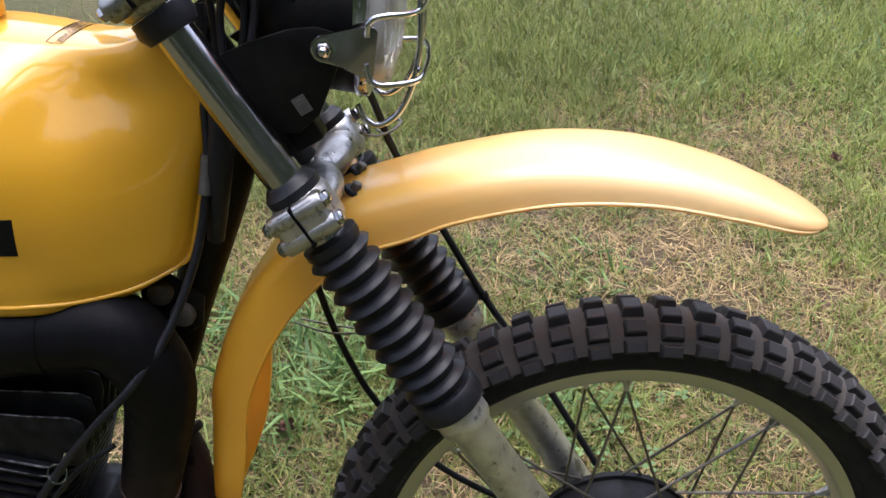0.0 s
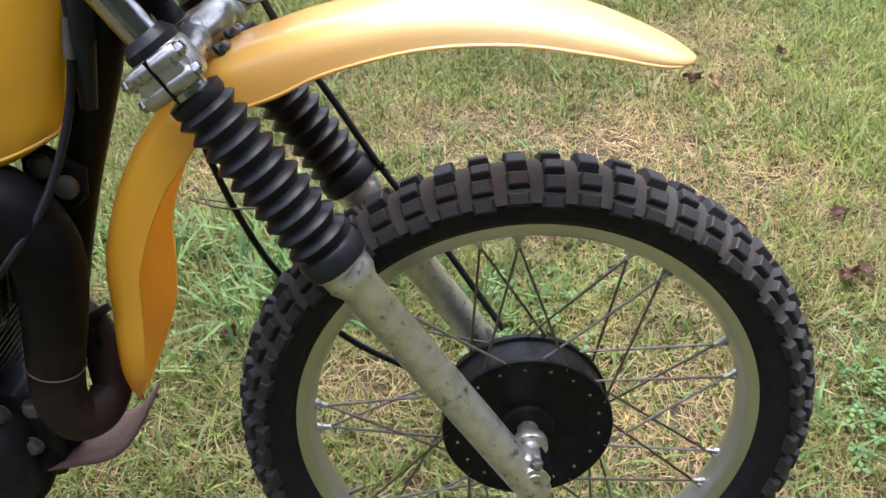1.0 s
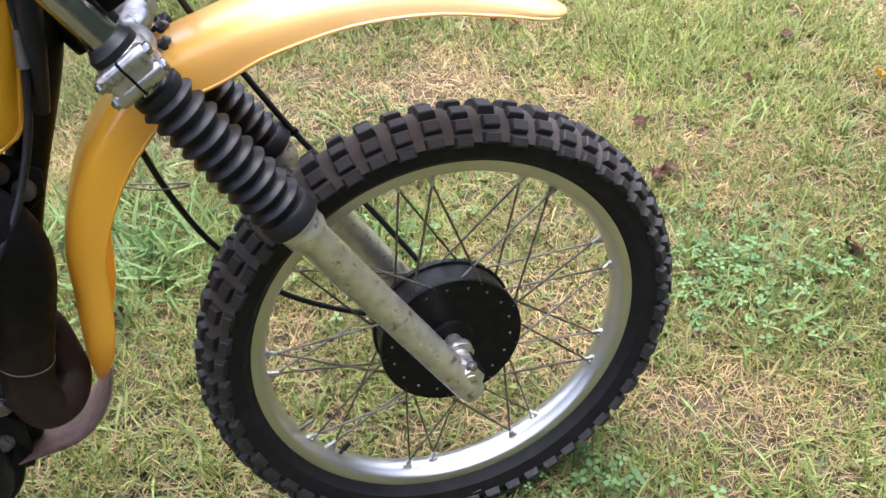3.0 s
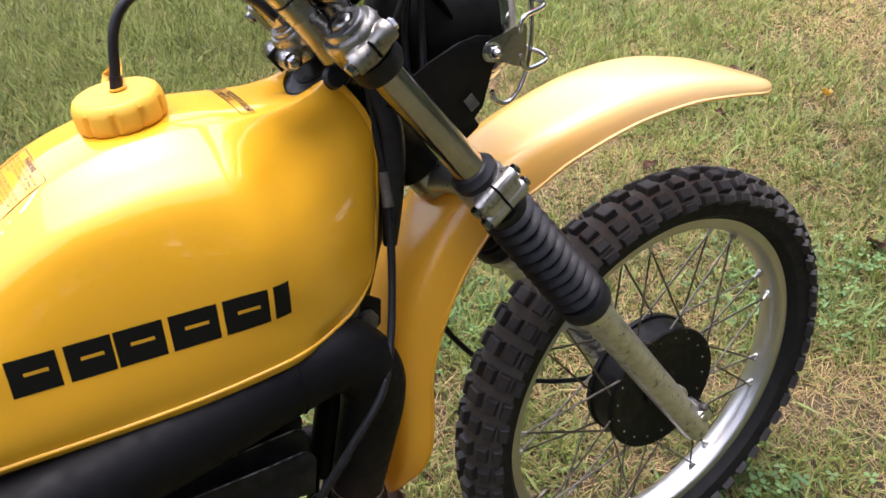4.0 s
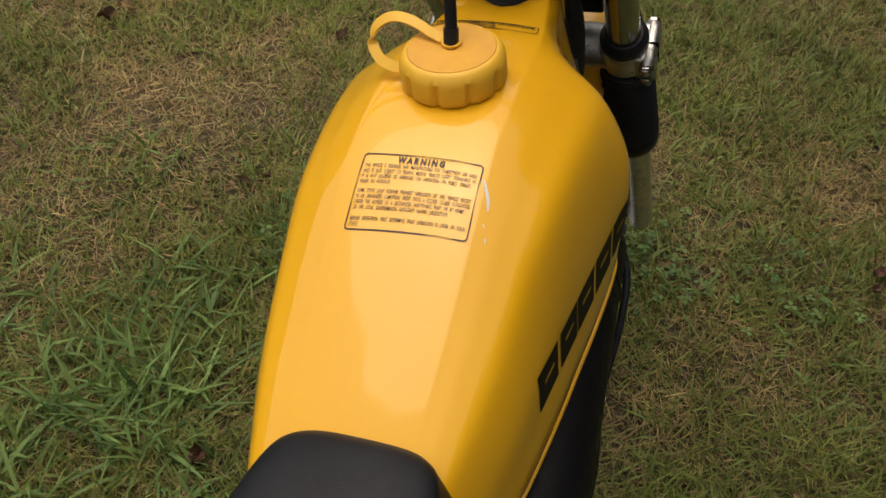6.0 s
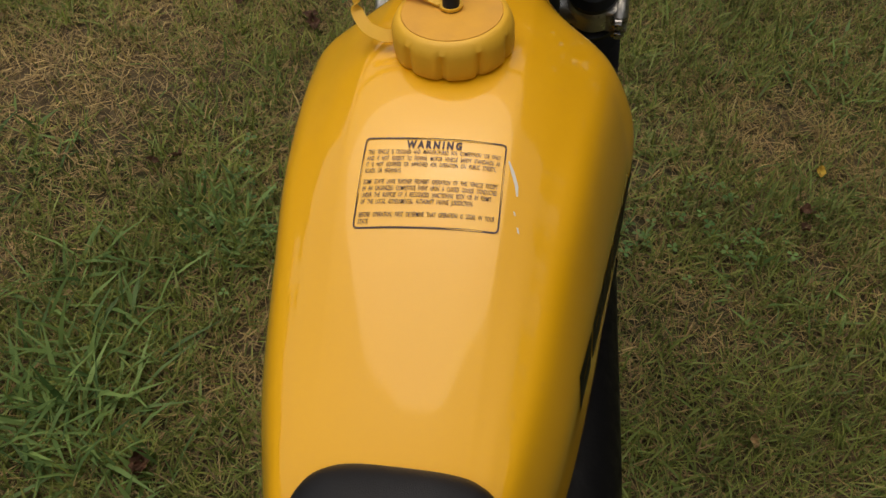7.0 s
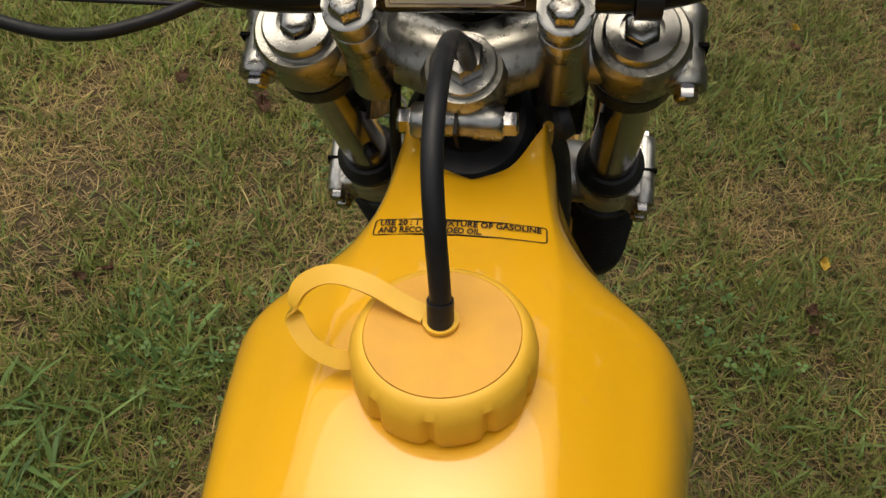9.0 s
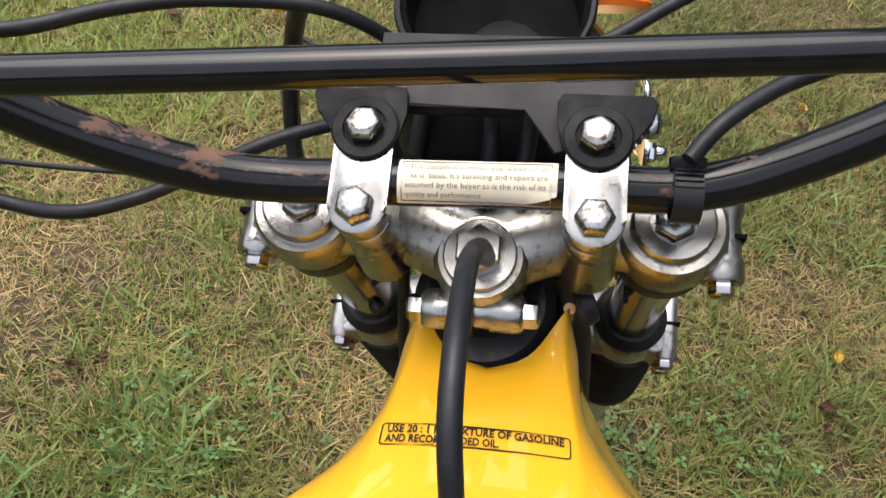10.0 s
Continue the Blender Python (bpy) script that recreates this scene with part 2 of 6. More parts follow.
def spline(pts, rad, steps):
    out, ro = [], []
    n = len(pts)
    for i in range(n - 1):
        p0, p1, p2, p3 = pts[max(i - 1, 0)], pts[i], pts[i + 1], pts[min(i + 2, n - 1)]
        for k in range(steps):
            t = k / steps
            out.append(0.5 * ((2 * p1) + (p2 - p0) * t + (2 * p0 - 5 * p1 + 4 * p2 - p3) * t * t + (3 * p1 - p0 - 3 * p2 + p3) * t ** 3))
            ro.append(rad[i] + (rad[i + 1] - rad[i]) * t)
    out.append(pts[-1])
    ro.append(rad[-1])
    return out, ro


def lathe(profile, m=None, seg=32, closed=False):
    """Turns (radius, height) rows round the local z axis."""
    bm = bmesh.new()
    rings = []
    for r, h in profile:
        if r < 1e-6:
            rings.append([bm.verts.new((0, 0, h))])
        else:
            rings.append([bm.verts.new((r * math.cos(2 * math.pi * k / seg), r * math.sin(2 * math.pi * k / seg), h)) for k in range(seg)])
    pairs = list(zip(rings, rings[1:])) + ([(rings[-1], rings[0])] if closed else [])
    for a, b in pairs:
        for k in range(seg):
            if len(a) == 1 and len(b) > 1:
                bm.faces.new((a[0], b[(k + 1) % seg], b[k]))
            elif len(b) == 1 and len(a) > 1:
                bm.faces.new((a[k], a[(k + 1) % seg], b[0]))
            elif len(a) > 1:
                bm.faces.new((a[k], a[(k + 1) % seg], b[(k + 1) % seg], b[k]))
    if m is not None:
        bm.transform(m)
    return bm


def block(sx, sy, sz, m=None, bevel=0.002, segs=2):
    bm = bmesh.new()
    bmesh.ops.create_cube(bm, size=1)
    bm.transform(Matrix.Diagonal((sx, sy, sz, 1)))
    if bevel:
        bmesh.ops.bevel(bm, geom=bm.edges[:], offset=bevel, segments=segs, affect="EDGES", profile=0.5)
    if m is not None:
        bm.transform(m)
    return bm


def prism(outline, thick, m=None, bevel=0.0):
    """A flat outline in local x, y given a thickness along z, centred."""
    bm = bmesh.new()
    lo = [bm.verts.new((x, y, -thick / 2)) for x, y in outline]
    hi = [bm.verts.new((x, y, thick / 2)) for x, y in outline]
    n = len(outline)
    bm.faces.new(lo[::-1])
    bm.faces.new(hi)
    for k in range(n):
        bm.faces.new((lo[k], lo[(k + 1) % n], hi[(k + 1) % n], hi[k]))
    if bevel:
        bmesh.ops.bevel(bm, geom=bm.edges[:], offset=bevel, segments=2, affect="EDGES", profile=0.5)
    if m is not None:
        bm.transform(m)
    return bm


def join(*bms):
    """Several meshes as one bmesh."""
    out = bmesh.new()
    for b in bms:
        me = bpy.data.meshes.new("tmp")
        b.to_mesh(me)
        b.free()
        out.from_mesh(me)
        bpy.data.meshes.remove(me)
    return out


def hexbolt(r, h, m, washer=0.0):
    """A hexagon head with chamfered corners and a slightly domed top."""
    bm = lathe([(0, 0), (r, 0), (r, h * 0.74), (r * 0.90, h * 0.90), (r * 0.74, h * 1.0), (r * 0.4, h * 1.05), (0, h * 1.06)], None, 6)
    if washer:
        bm = join(bm, lathe([(0, -0.002), (washer, -0.002), (washer, 0), (0, 0)], None, 20))
    bm.transform(m)
    return bm


def along(p, d):
    """A frame at p whose z axis points along d."""
    return Matrix.Translation(p) @ Vector(d).to_track_quat("Z", "Y").to_matrix().to_4x4()


def cr(rows, n):
    """Catmull-Rom resampling of an array of points along its first axis."""
    a = np.asarray(rows, float)
    k = len(a)
    u = np.linspace(0, k - 1, n)
    i = np.clip(u.astype(int), 0, k - 2)
    t = (u - i).reshape(-1, *([1] * (a.ndim - 1)))
    p0, p1, p2, p3 = a[np.clip(i - 1, 0, k - 1)], a[i], a[i + 1], a[np.clip(i + 2, 0, k - 1)]
    return 0.5 * (2 * p1 + (p2 - p0) * t + (2 * p0 - 5 * p1 + 4 * p2 - p3) * t * t + (3 * p1 - p0 - 3 * p2 + p3) * t ** 3)


def skin(grid, close_v=False, caps=False):
    """A sheet over a grid of points."""
    bm = bmesh.new()
    g = [[bm.verts.new(p) for p in row] for row in grid]
    for a, b in zip(g, g[1:]):
        m = len(a)
        for k in range(m if close_v else m - 1):
            bm.faces.new((a[k], a[(k + 1) % m], b[(k + 1) % m], b[k]))
    if caps:
        bm.faces.new(g[0][::-1])
        bm.faces.new(g[-1])
    return bm


# ---- the ground ----
def ground_mat():
    m = bpy.data.materials.new("lawn_soil")
    m.use_nodes = True
    nt = m.node_tree
    b = nt.nodes["Principled BSDF"]
    b.inputs["Roughness"].default_value = 0.95
    co = nt.nodes.new("ShaderNodeTexCoord")
    n1, n2 = nt.nodes.new("ShaderNodeTexNoise"), nt.nodes.new("ShaderNodeTexNoise")
    n1.inputs["Scale"].default_value, n1.inputs["Detail"].default_value = 1.6, 6
    n2.inputs["Scale"].default_value, n2.inputs["Detail"].default_value = 60, 8
    r1, r2 = nt.nodes.new("ShaderNodeValToRGB"), nt.nodes.new("ShaderNodeValToRGB")
    r1.color_ramp.elements[0].position, r1.color_ramp.elements[1].position = 0.38, 0.62
    r1.color_ramp.elements[0].color, r1.color_ramp.elements[1].color = (0.130, 0.095, 0.055, 1), (0.070, 0.068, 0.032, 1)
    r2.color_ramp.elements[0].position, r2.color_ramp.elements[1].position = 0.3, 0.7
    r2.color_ramp.elements[0].color, r2.color_ramp.elements[1].color = (0.35, 0.3, 0.25, 1), (1.0, 0.95, 0.85, 1)
    mx = nt.nodes.new("ShaderNodeMix")
    mx.data_type, mx.blend_type = "RGBA", "MULTIPLY"
    mx.inputs["Factor"].default_value = 1.0
    for n in (n1, n2):
        nt.links.new(co.outputs["Object"], n.inputs["Vector"])
    nt.links.new(n1.outputs["Fac"], r1.inputs["Fac"])
    nt.links.new(n2.outputs["Fac"], r2.inputs["Fac"])
    nt.links.new(r1.outputs["Color"], mx.inputs["A"])
    nt.links.new(r2.outputs["Color"], mx.inputs["B"])
    # beyond the standing blades the turf itself colours the ground
    sub, mul, ln, mr, far, r3 = (nt.nodes.new("ShaderNode" + k) for k in ("VectorMath", "VectorMath", "VectorMath", "MapRange", "Mix", "ValToRGB"))
    sub.operation, mul.operation, ln.operation = "SUBTRACT", "MULTIPLY", "LENGTH"
    sub.inputs[1].default_value, mul.inputs[1].default_value = (1.45, 1.4, 0), (1 / 3.7, 1 / 4.15, 0)
    mr.inputs["From Min"].default_value, mr.inputs["From Max"].default_value = 0.70, 0.98
    r3.color_ramp.elements[0].position, r3.color_ramp.elements[1].position = 0.36, 0.64
    r3.color_ramp.elements[0].color, r3.color_ramp.elements[1].color = (0.078, 0.066, 0.022, 1), (0.050, 0.055, 0.015, 1)
    far.data_type = "RGBA"
    nt.links.new(co.outputs["Object"], sub.inputs[0])
    nt.links.new(sub.outputs["Vector"], mul.inputs[0])
    nt.links.new(mul.outputs["Vector"], ln.inputs[0])
    nt.links.new(ln.outputs["Value"], mr.inputs["Value"])
    nt.links.new(n1.outputs["Fac"], r3.inputs["Fac"])
    nt.links.new(mr.outputs["Result"], far.inputs["Factor"])
    nt.links.new(mx.outputs["Result"], far.inputs["A"])
    nt.links.new(r3.outputs["Color"], far.inputs["B"])
    nt.links.new(far.outputs["Result"], b.inputs["Base Color"])
    bp = nt.nodes.new("ShaderNodeBump")
    bp.inputs["Distance"].default_value = 0.02
    nt.links.new(n2.outputs["Fac"], bp.inputs["Height"])
    nt.links.new(bp.outputs["Normal"], b.inputs["Normal"])
    return m


def ground_sheet():
    bm = bmesh.new()
    bmesh.ops.create_grid(bm, x_segments=120, y_segments=120, size=1)
    for v in bm.verts:
        r = max(abs(v.co.x), abs(v.co.y))
        k = 8 + 1500 * max(0, r - 0.9) ** 1.5
        v.co.x, v.co.y = v.co.x * k, v.co.y * k
        v.co.z = -0.012 + 0.012 * noise.noise(Vector((v.co.x * 1.3, v.co.y * 1.3, 0))) if r < 0.95 else -0.01
    me = bpy.data.meshes.new("ground")
    bm.to_mesh(me)
    bm.free()
    me.materials.append(ground_mat())
    return tagged(new("ground", me), "dry lawn soil under short grass", "lawn", kind="structure")


ground_sheet()


def grass_mat():
    m = bpy.data.materials.new("grass")
    m.use_nodes = True
    nt = m.node_tree
    b = nt.nodes["Principled BSDF"]
    b.inputs["Roughness"].default_value = 0.55
    b.inputs["Specular IOR Level"].default_value = 0.3
    at_ = nt.nodes.new("ShaderNodeAttribute")
    at_.attribute_name = "tint"
    nt.links.new(at_.outputs["Color"], b.inputs["Base Color"])
    # thin blades let some light through
    tr, mx = nt.nodes.new("ShaderNodeBsdfTranslucent"), nt.nodes.new("ShaderNodeMixShader")
    mx.inputs["Fac"].default_value = 0.22
    nt.links.new(at_.outputs["Color"], tr.inputs["Color"])
    nt.links.new(b.outputs[0], mx.inputs[1])
    nt.links.new(tr.outputs[0], mx.inputs[2])
    nt.links.new(mx.outputs[0], nt.nodes["Material Output"].inputs["Surface"])
    return m


GRASS = grass_mat()


def blades(name, xy, length, width, tilt, bend, base, tint, tip, label):
    """Curved three-segment blades, all in one mesh: tilt from upright, bend of the tip, height of the root."""
    n = len(xy)
    rng = np.random.default_rng(len(name) + n)
    a = rng.uniform(0, 2 * math.pi, n)
    tw = rng.uniform(-0.9, 0.9, n)
    d = np.stack([np.cos(a), np.sin(a)], 1)
    s = np.stack([-np.sin(a + tw), np.cos(a + tw)], 1)
    v = np.zeros((n, 5, 3))
    for k, (f, w) in enumerate(((0, 0.8), (0, -0.8), (0.55, 1.0), (0.55, -1.0), (1.0, 0))):
        out = length * (np.sin(tilt) * f + bend * f * f)
        h = length * (np.cos(tilt) * f - 0.5 * bend * f * f)
        v[:, k, :2] = xy + d * out[:, None] + s * (width * w * 0.5)[:, None]
        v[:, k, 2] = np.maximum(h + base, -0.010 + 0.004 * f)
    idx = np.arange(n)[:, None] * 5
    tris = np.concatenate([idx + np.array([[0, 1, 3]]), idx + np.array([[0, 3, 2]]), idx + np.array([[2, 3, 4]])], 1).reshape(-1, 3)
    me = bpy.data.meshes.new(name)
    me.vertices.add(n * 5)
    me.vertices.foreach_set("co", v.reshape(-1))
    me.loops.add(len(tris) * 3)
    me.loops.foreach_set("vertex_index", tris.reshape(-1).astype(np.int32))
    me.polygons.add(len(tris))
    me.polygons.foreach_set("loop_start", np.arange(len(tris), dtype=np.int32) * 3)
    ca = me.attributes.new("tint", "FLOAT_COLOR", "POINT")
    col = np.ones((n, 5, 4))
    late_summer = np.array([1.06, 1.0, 0.90])      # the whole lawn has turned a little
    col[:, :4, :3] = (tint * late_summer)[:, None, :]
    col[:, 4, :3] = tip * late_summer
    ca.data.foreach_set("color", col.reshape(-1))
    me.update(calc_edges=True)
    me.materials.append(GRASS)
    return tagged(new(name, me), label, "grass", kind="stuff")


def lawn_noise(xy, scale, seed):
    """Smooth value noise on the plan, 0 to 1."""
    rng = np.random.default_rng(seed)
    g = rng.random((64, 64))
    p = xy / scale + 20.3
    i = np.floor(p).astype(int)
    f = p - i
    f = f * f * (3 - 2 * f)
    i %= 64
    j = (i + 1) % 64
    return (g[i[:, 0], i[:, 1]] * (1 - f[:, 0]) + g[j[:, 0], i[:, 1]] * f[:, 0]) * (1 - f[:, 1]) + (g[i[:, 0], j[:, 1]] * (1 - f[:, 0]) + g[j[:, 0], j[:, 1]] * f[:, 0]) * f[:, 1]


# green and bare patches of the lawn: x, y, radius
LUSH = ((1.07, 2.08, 0.45), (0.48, 2.45, 0.40), (-0.03, 2.54, 0.35), (0.21, 0.62, 0.18), (0.70, 0.30, 0.15), (0.90, 0.18, 0.16), (-0.17, 0.74, 0.16), (0.20, -0.11, 0.11),
        (1.70, 0.16, 0.30), (-0.44, 0.80, 0.20), (0.25, -0.40, 0.15), (0.55, 0.66, 0.13), (0.88, -0.53, 0.18), (1.00, 1.05, 0.18))
BARE = ((0.28, 1.30, 0.26), (-0.20, 1.55, 0.28), (0.42, 0.03, 0.12), (0.58, -0.05, 0.13), (0.72, 0.97, 0.14), (-0.24, 0.48, 0.13), (-0.57, 0.28, 0.17), (1.04, 0.61, 0.15),
        (-0.65, 1.20, 0.28), (1.75, 1.09, 0.25), (0.62, -0.52, 0.10), (0.43, 0.99, 0.17), (0.55, -0.31, 0.10), (0.02, -0.57, 0.14))


def greenness(xy):
    """0 for straw and bare thatch, 1 for thick green sward."""
    g = 0.10 + 0.42 * lawn_noise(xy, 0.42, 1) + 0.34 * lawn_noise(xy, 0.15, 2) + 0.22 * lawn_noise(xy, 0.06, 4)
    for x, y, r in LUSH:
        g += 0.15 * np.exp(-((xy[:, 0] - x) ** 2 + (xy[:, 1] - y) ** 2) / (r * r))
    for x, y, r in BARE:
        g -= 0.13 * np.exp(-((xy[:, 0] - x) ** 2 + (xy[:, 1] - y) ** 2) / (r * r))
    g += 0.22 * np.clip((xy[:, 1] - 1.75) / 0.5, 0, 1)      # thick and green farther off
    return np.clip(g, 0, 1)


def blade_tone(xy):
    """Blade tone: paler over the open lawn ahead on the left, darker towards the right."""
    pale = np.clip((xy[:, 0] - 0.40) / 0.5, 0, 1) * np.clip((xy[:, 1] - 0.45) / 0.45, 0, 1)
    right_dark = np.clip((-0.15 - xy[:, 1]) / 0.25, 0, 1)
    return 1 + 0.32 * pale - 0.16 * right_dark


def scatter(rng, n):
    """Root points, thick where the walk passes and thinning out unevenly to the sides."""
    x, y = rng.uniform(-2.3, 5.2, n), rng.uniform(-2.8, 5.6, n)
    far = np.hypot((x - 1.45) / 3.7, (y - 1.4) / 4.15)
    rim = np.clip((1.0 - far) / 0.22 + 0.9 * (lawn_noise(np.stack([x, y], 1), 0.5, 14) - 0.5), 0, 1)
    keep = rng.random(n) < np.clip(1.45 - 0.36 * np.hypot(x - 0.25, y - 0.5), 0.22, 1) * rim
    return np.stack([x, y], 1)[keep]


def blend3(rng, n, a, b, c):
    """Random mixtures of three colours, most of them near one."""
    w = rng.random((n, 3)) ** 2.2
    w /= w.sum(1)[:, None]
    return w[:, :1] * np.array(a) + w[:, 1:2] * np.array(b) + w[:, 2:] * np.array(c)


def thatch(count):
    """Dead straw lying flat between the living blades."""
    rng = np.random.default_rng(5)
    xy = scatter(rng, count)
    n = len(xy)
    g = greenness(xy)
    tone = (0.50 + 0.55 * lawn_noise(xy, 0.05, 7) + 0.40 * lawn_noise(xy, 0.30, 6)) * rng.uniform(0.70, 1.20, n)
    col = blend3(rng, n, (0.42, 0.335, 0.165), (0.30, 0.210, 0.105), (0.190, 0.130, 0.072)) * (tone * blade_tone(xy) * (1.08 - 0.42 * g))[:, None]
    return blades("thatch", xy, rng.uniform(0.016, 0.052, n), rng.uniform(0.0012, 0.0030, n), rng.uniform(1.15, 1.62, n), rng.uniform(-0.1, 0.25, n),
                  rng.uniform(-0.010, 0.006, n), col, col * 1.1, "dry straw thatch lying between the grass")


def lawn(count):
    """Short standing blades: green where the sward is thick, straw elsewhere, in small clumps."""
    rng = np.random.default_rng(3)
    xy = scatter(rng, count)
    clump = lawn_noise(xy, 0.032, 31) * 0.6 + lawn_noise(xy, 0.085, 32) * 0.4
    g = greenness(xy)
    keep = rng.random(len(xy)) < np.clip((clump - 0.42) * 3.0 + (g - 0.42) * 1.0 + 0.60, 0.16, 1)
    xy, g, clump = xy[keep], g[keep], clump[keep]
    n = len(xy)
    dry = rng.random(n) > np.clip((g - 0.26) * 2.2 + 0.35 * (lawn_noise(xy, 0.045, 33) - 0.5), 0.15, 0.90)
    tone = (0.60 + 0.42 * lawn_noise(xy, 0.11, 8) + 0.34 * lawn_noise(xy, 0.04, 9)) * rng.uniform(0.7, 1.25, n)
    length = np.where(dry, rng.uniform(0.018, 0.046, n), rng.uniform(0.020, 0.050, n) + 0.034 * np.clip(g - 0.35, 0, 1) + 0.03 * np.clip((xy[:, 1] - 1.7) / 0.6, 0, 1)) * (0.75 + 0.5 * clump)
    width = np.where(dry, rng.uniform(0.0012, 0.0026, n), rng.uniform(0.0016, 0.0042, n))
    tilt = np.where(dry, rng.uniform(0.4, 1.35, n), rng.uniform(0.1, 1.05, n))
    bend = np.where(dry, rng.uniform(-0.1, 0.35, n), rng.uniform(0.0, 0.5, n))
    green = blend3(rng, n, (0.080, 0.130, 0.028), (0.155, 0.208, 0.048), (0.240, 0.270, 0.085))
    straw = blend3(rng, n, (0.46, 0.38, 0.18), (0.31, 0.225, 0.100), (0.260, 0.235, 0.085))
    col = np.where(dry[:, None], straw, green) * (tone * blade_tone(xy))[:, None]
    tip = np.where((rng.random(n) < 0.35)[:, None], col * 0.5 + 0.5 * np.array([0.36, 0.30, 0.15]), col)
    return blades("grass", xy, length, width, tilt, bend, np.full(n, -0.011), col, tip, "short lawn grass, green mixed with dry straw")


def meadow(count):
    """Longer, broader blades standing out of the short lawn, in loose bunches."""
    rng = np.random.default_rng(41)
    xy = scatter(rng, count)
    g = greenness(xy)
    bunch = lawn_noise(xy, 0.055, 42) * 0.65 + lawn_noise(xy, 0.2, 43) * 0.35
    keep = rng.random(len(xy)) < np.clip((bunch - 0.50) * 4.0 + (g - 0.40) * 1.5, 0.015, 1)
    xy, g = xy[keep], g[keep]
    n = len(xy)
    dry = rng.random(n) > np.clip((g - 0.20) * 2.4, 0.25, 0.92)
    green = blend3(rng, n, (0.072, 0.130, 0.034), (0.135, 0.205, 0.058), (0.220, 0.285, 0.098))
    straw = blend3(rng, n, (0.50, 0.42, 0.22), (0.36, 0.27, 0.14), (0.30, 0.28, 0.12))
    col = np.where(dry[:, None], straw, green) * (rng.uniform(0.7, 1.2, n) * blade_tone(xy))[:, None]
    length = np.where(dry, rng.uniform(0.025, 0.060, n), rng.uniform(0.035, 0.085, n))
    width = np.where(dry, rng.uniform(0.0016, 0.0034, n), rng.uniform(0.0028, 0.0062, n))
    return blades("meadow_grass", xy, length, width, rng.uniform(0.15, 1.25, n), rng.uniform(0.05, 0.6, n), np.full(n, -0.010), col, col * 1.05, "longer green and straw grass blades in loose bunches")


def clover(count):
    """Low broad-leaved weeds, thickest in one green patch beside the wheel: stalked three-part leaves."""
    rng = np.random.default_rng(17)
    spots = np.array([(0.66, 0.31, 0.13), (0.84, 0.22, 0.13), (0.70, 0.30, 0.20), (0.20, -0.11, 0.12), (0.25, -0.40, 0.15), (0.05, 0.58, 0.16)])
    pick = spots[rng.integers(0, len(spots), count)]
    xy = pick[:, :2] + rng.normal(size=(count, 2)) * pick[:, 2:] * 0.6
    a0 = rng.uniform(0, 2 * math.pi, count)
    size, h = rng.uniform(0.006, 0.013, count), rng.uniform(0.012, 0.036, count)
    v = np.zeros((count, 3, 5, 3))
    for k in range(3):
        a = a0 + k * 2.094
        d, s = np.stack([np.cos(a), np.sin(a)], 1), np.stack([-np.sin(a), np.cos(a)], 1)
        for m, (f, w, up) in enumerate(((0.05, 0, 0), (0.65, 0.42, 0.18), (1.08, 0.22, 0.05), (1.08, -0.22, 0.05), (0.65, -0.42, 0.18))):
            v[:, k, m, :2] = xy + d * (size * f)[:, None] + s * (size * w)[:, None]
            v[:, k, m, 2] = h + size * up
    me = bpy.data.meshes.new("clover")
    me.vertices.add(count * 15)
    me.vertices.foreach_set("co", v.reshape(-1))
    me.loops.add(count * 15)
    me.loops.foreach_set("vertex_index", np.arange(count * 15, dtype=np.int32))
    me.polygons.add(count * 3)
    me.polygons.foreach_set("loop_start", np.arange(count * 3, dtype=np.int32) * 5)
    col = np.ones((count, 15, 4))
    col[:, :, :3] = (blend3(rng, count, (0.050, 0.125, 0.035), (0.095, 0.185, 0.055), (0.150, 0.235, 0.080)) * rng.uniform(0.7, 1.2, (count, 1)))[:, None]
    ca = me.attributes.new("tint", "FLOAT_COLOR", "POINT")
    ca.data.foreach_set("color", col.reshape(-1))
    me.update(calc_edges=True)
    me.materials.append(GRASS)
    return tagged(new("clover", me), "low green clover leaves in the lawn", "weeds", kind="stuff")


thatch(520000)
lawn(1150000)
meadow(150000)
clover(300)

# ---- the motorcycle ----
bike = tagged(new("motorcycle"), "yellow vintage motocross motorcycle leaning on its stand on the lawn", "motorcycle")
bike.matrix_world = BIKE
# fork axes: local x ahead across the legs, y left, z up along the legs
RAKE = radians(30)
FM = Matrix(((math.cos(RAKE), 0, -math.sin(RAKE), 0), (0, 1, 0, 0), (math.sin(RAKE), 0, math.cos(RAKE), 0), (0, 0, 0, 1)))
FM = Matrix.Translation((0, 0, 0.342)) @ Matrix.Rotation(radians(-0.42), 4, "X") @ Matrix.Translation((0, 0, -0.342)) @ FM
LEG_Y, LEG_X = 0.095, 0.156


def leg(side, x=LEG_X):
    return FM @ Matrix.Translation((x, side * LEG_Y, 0))


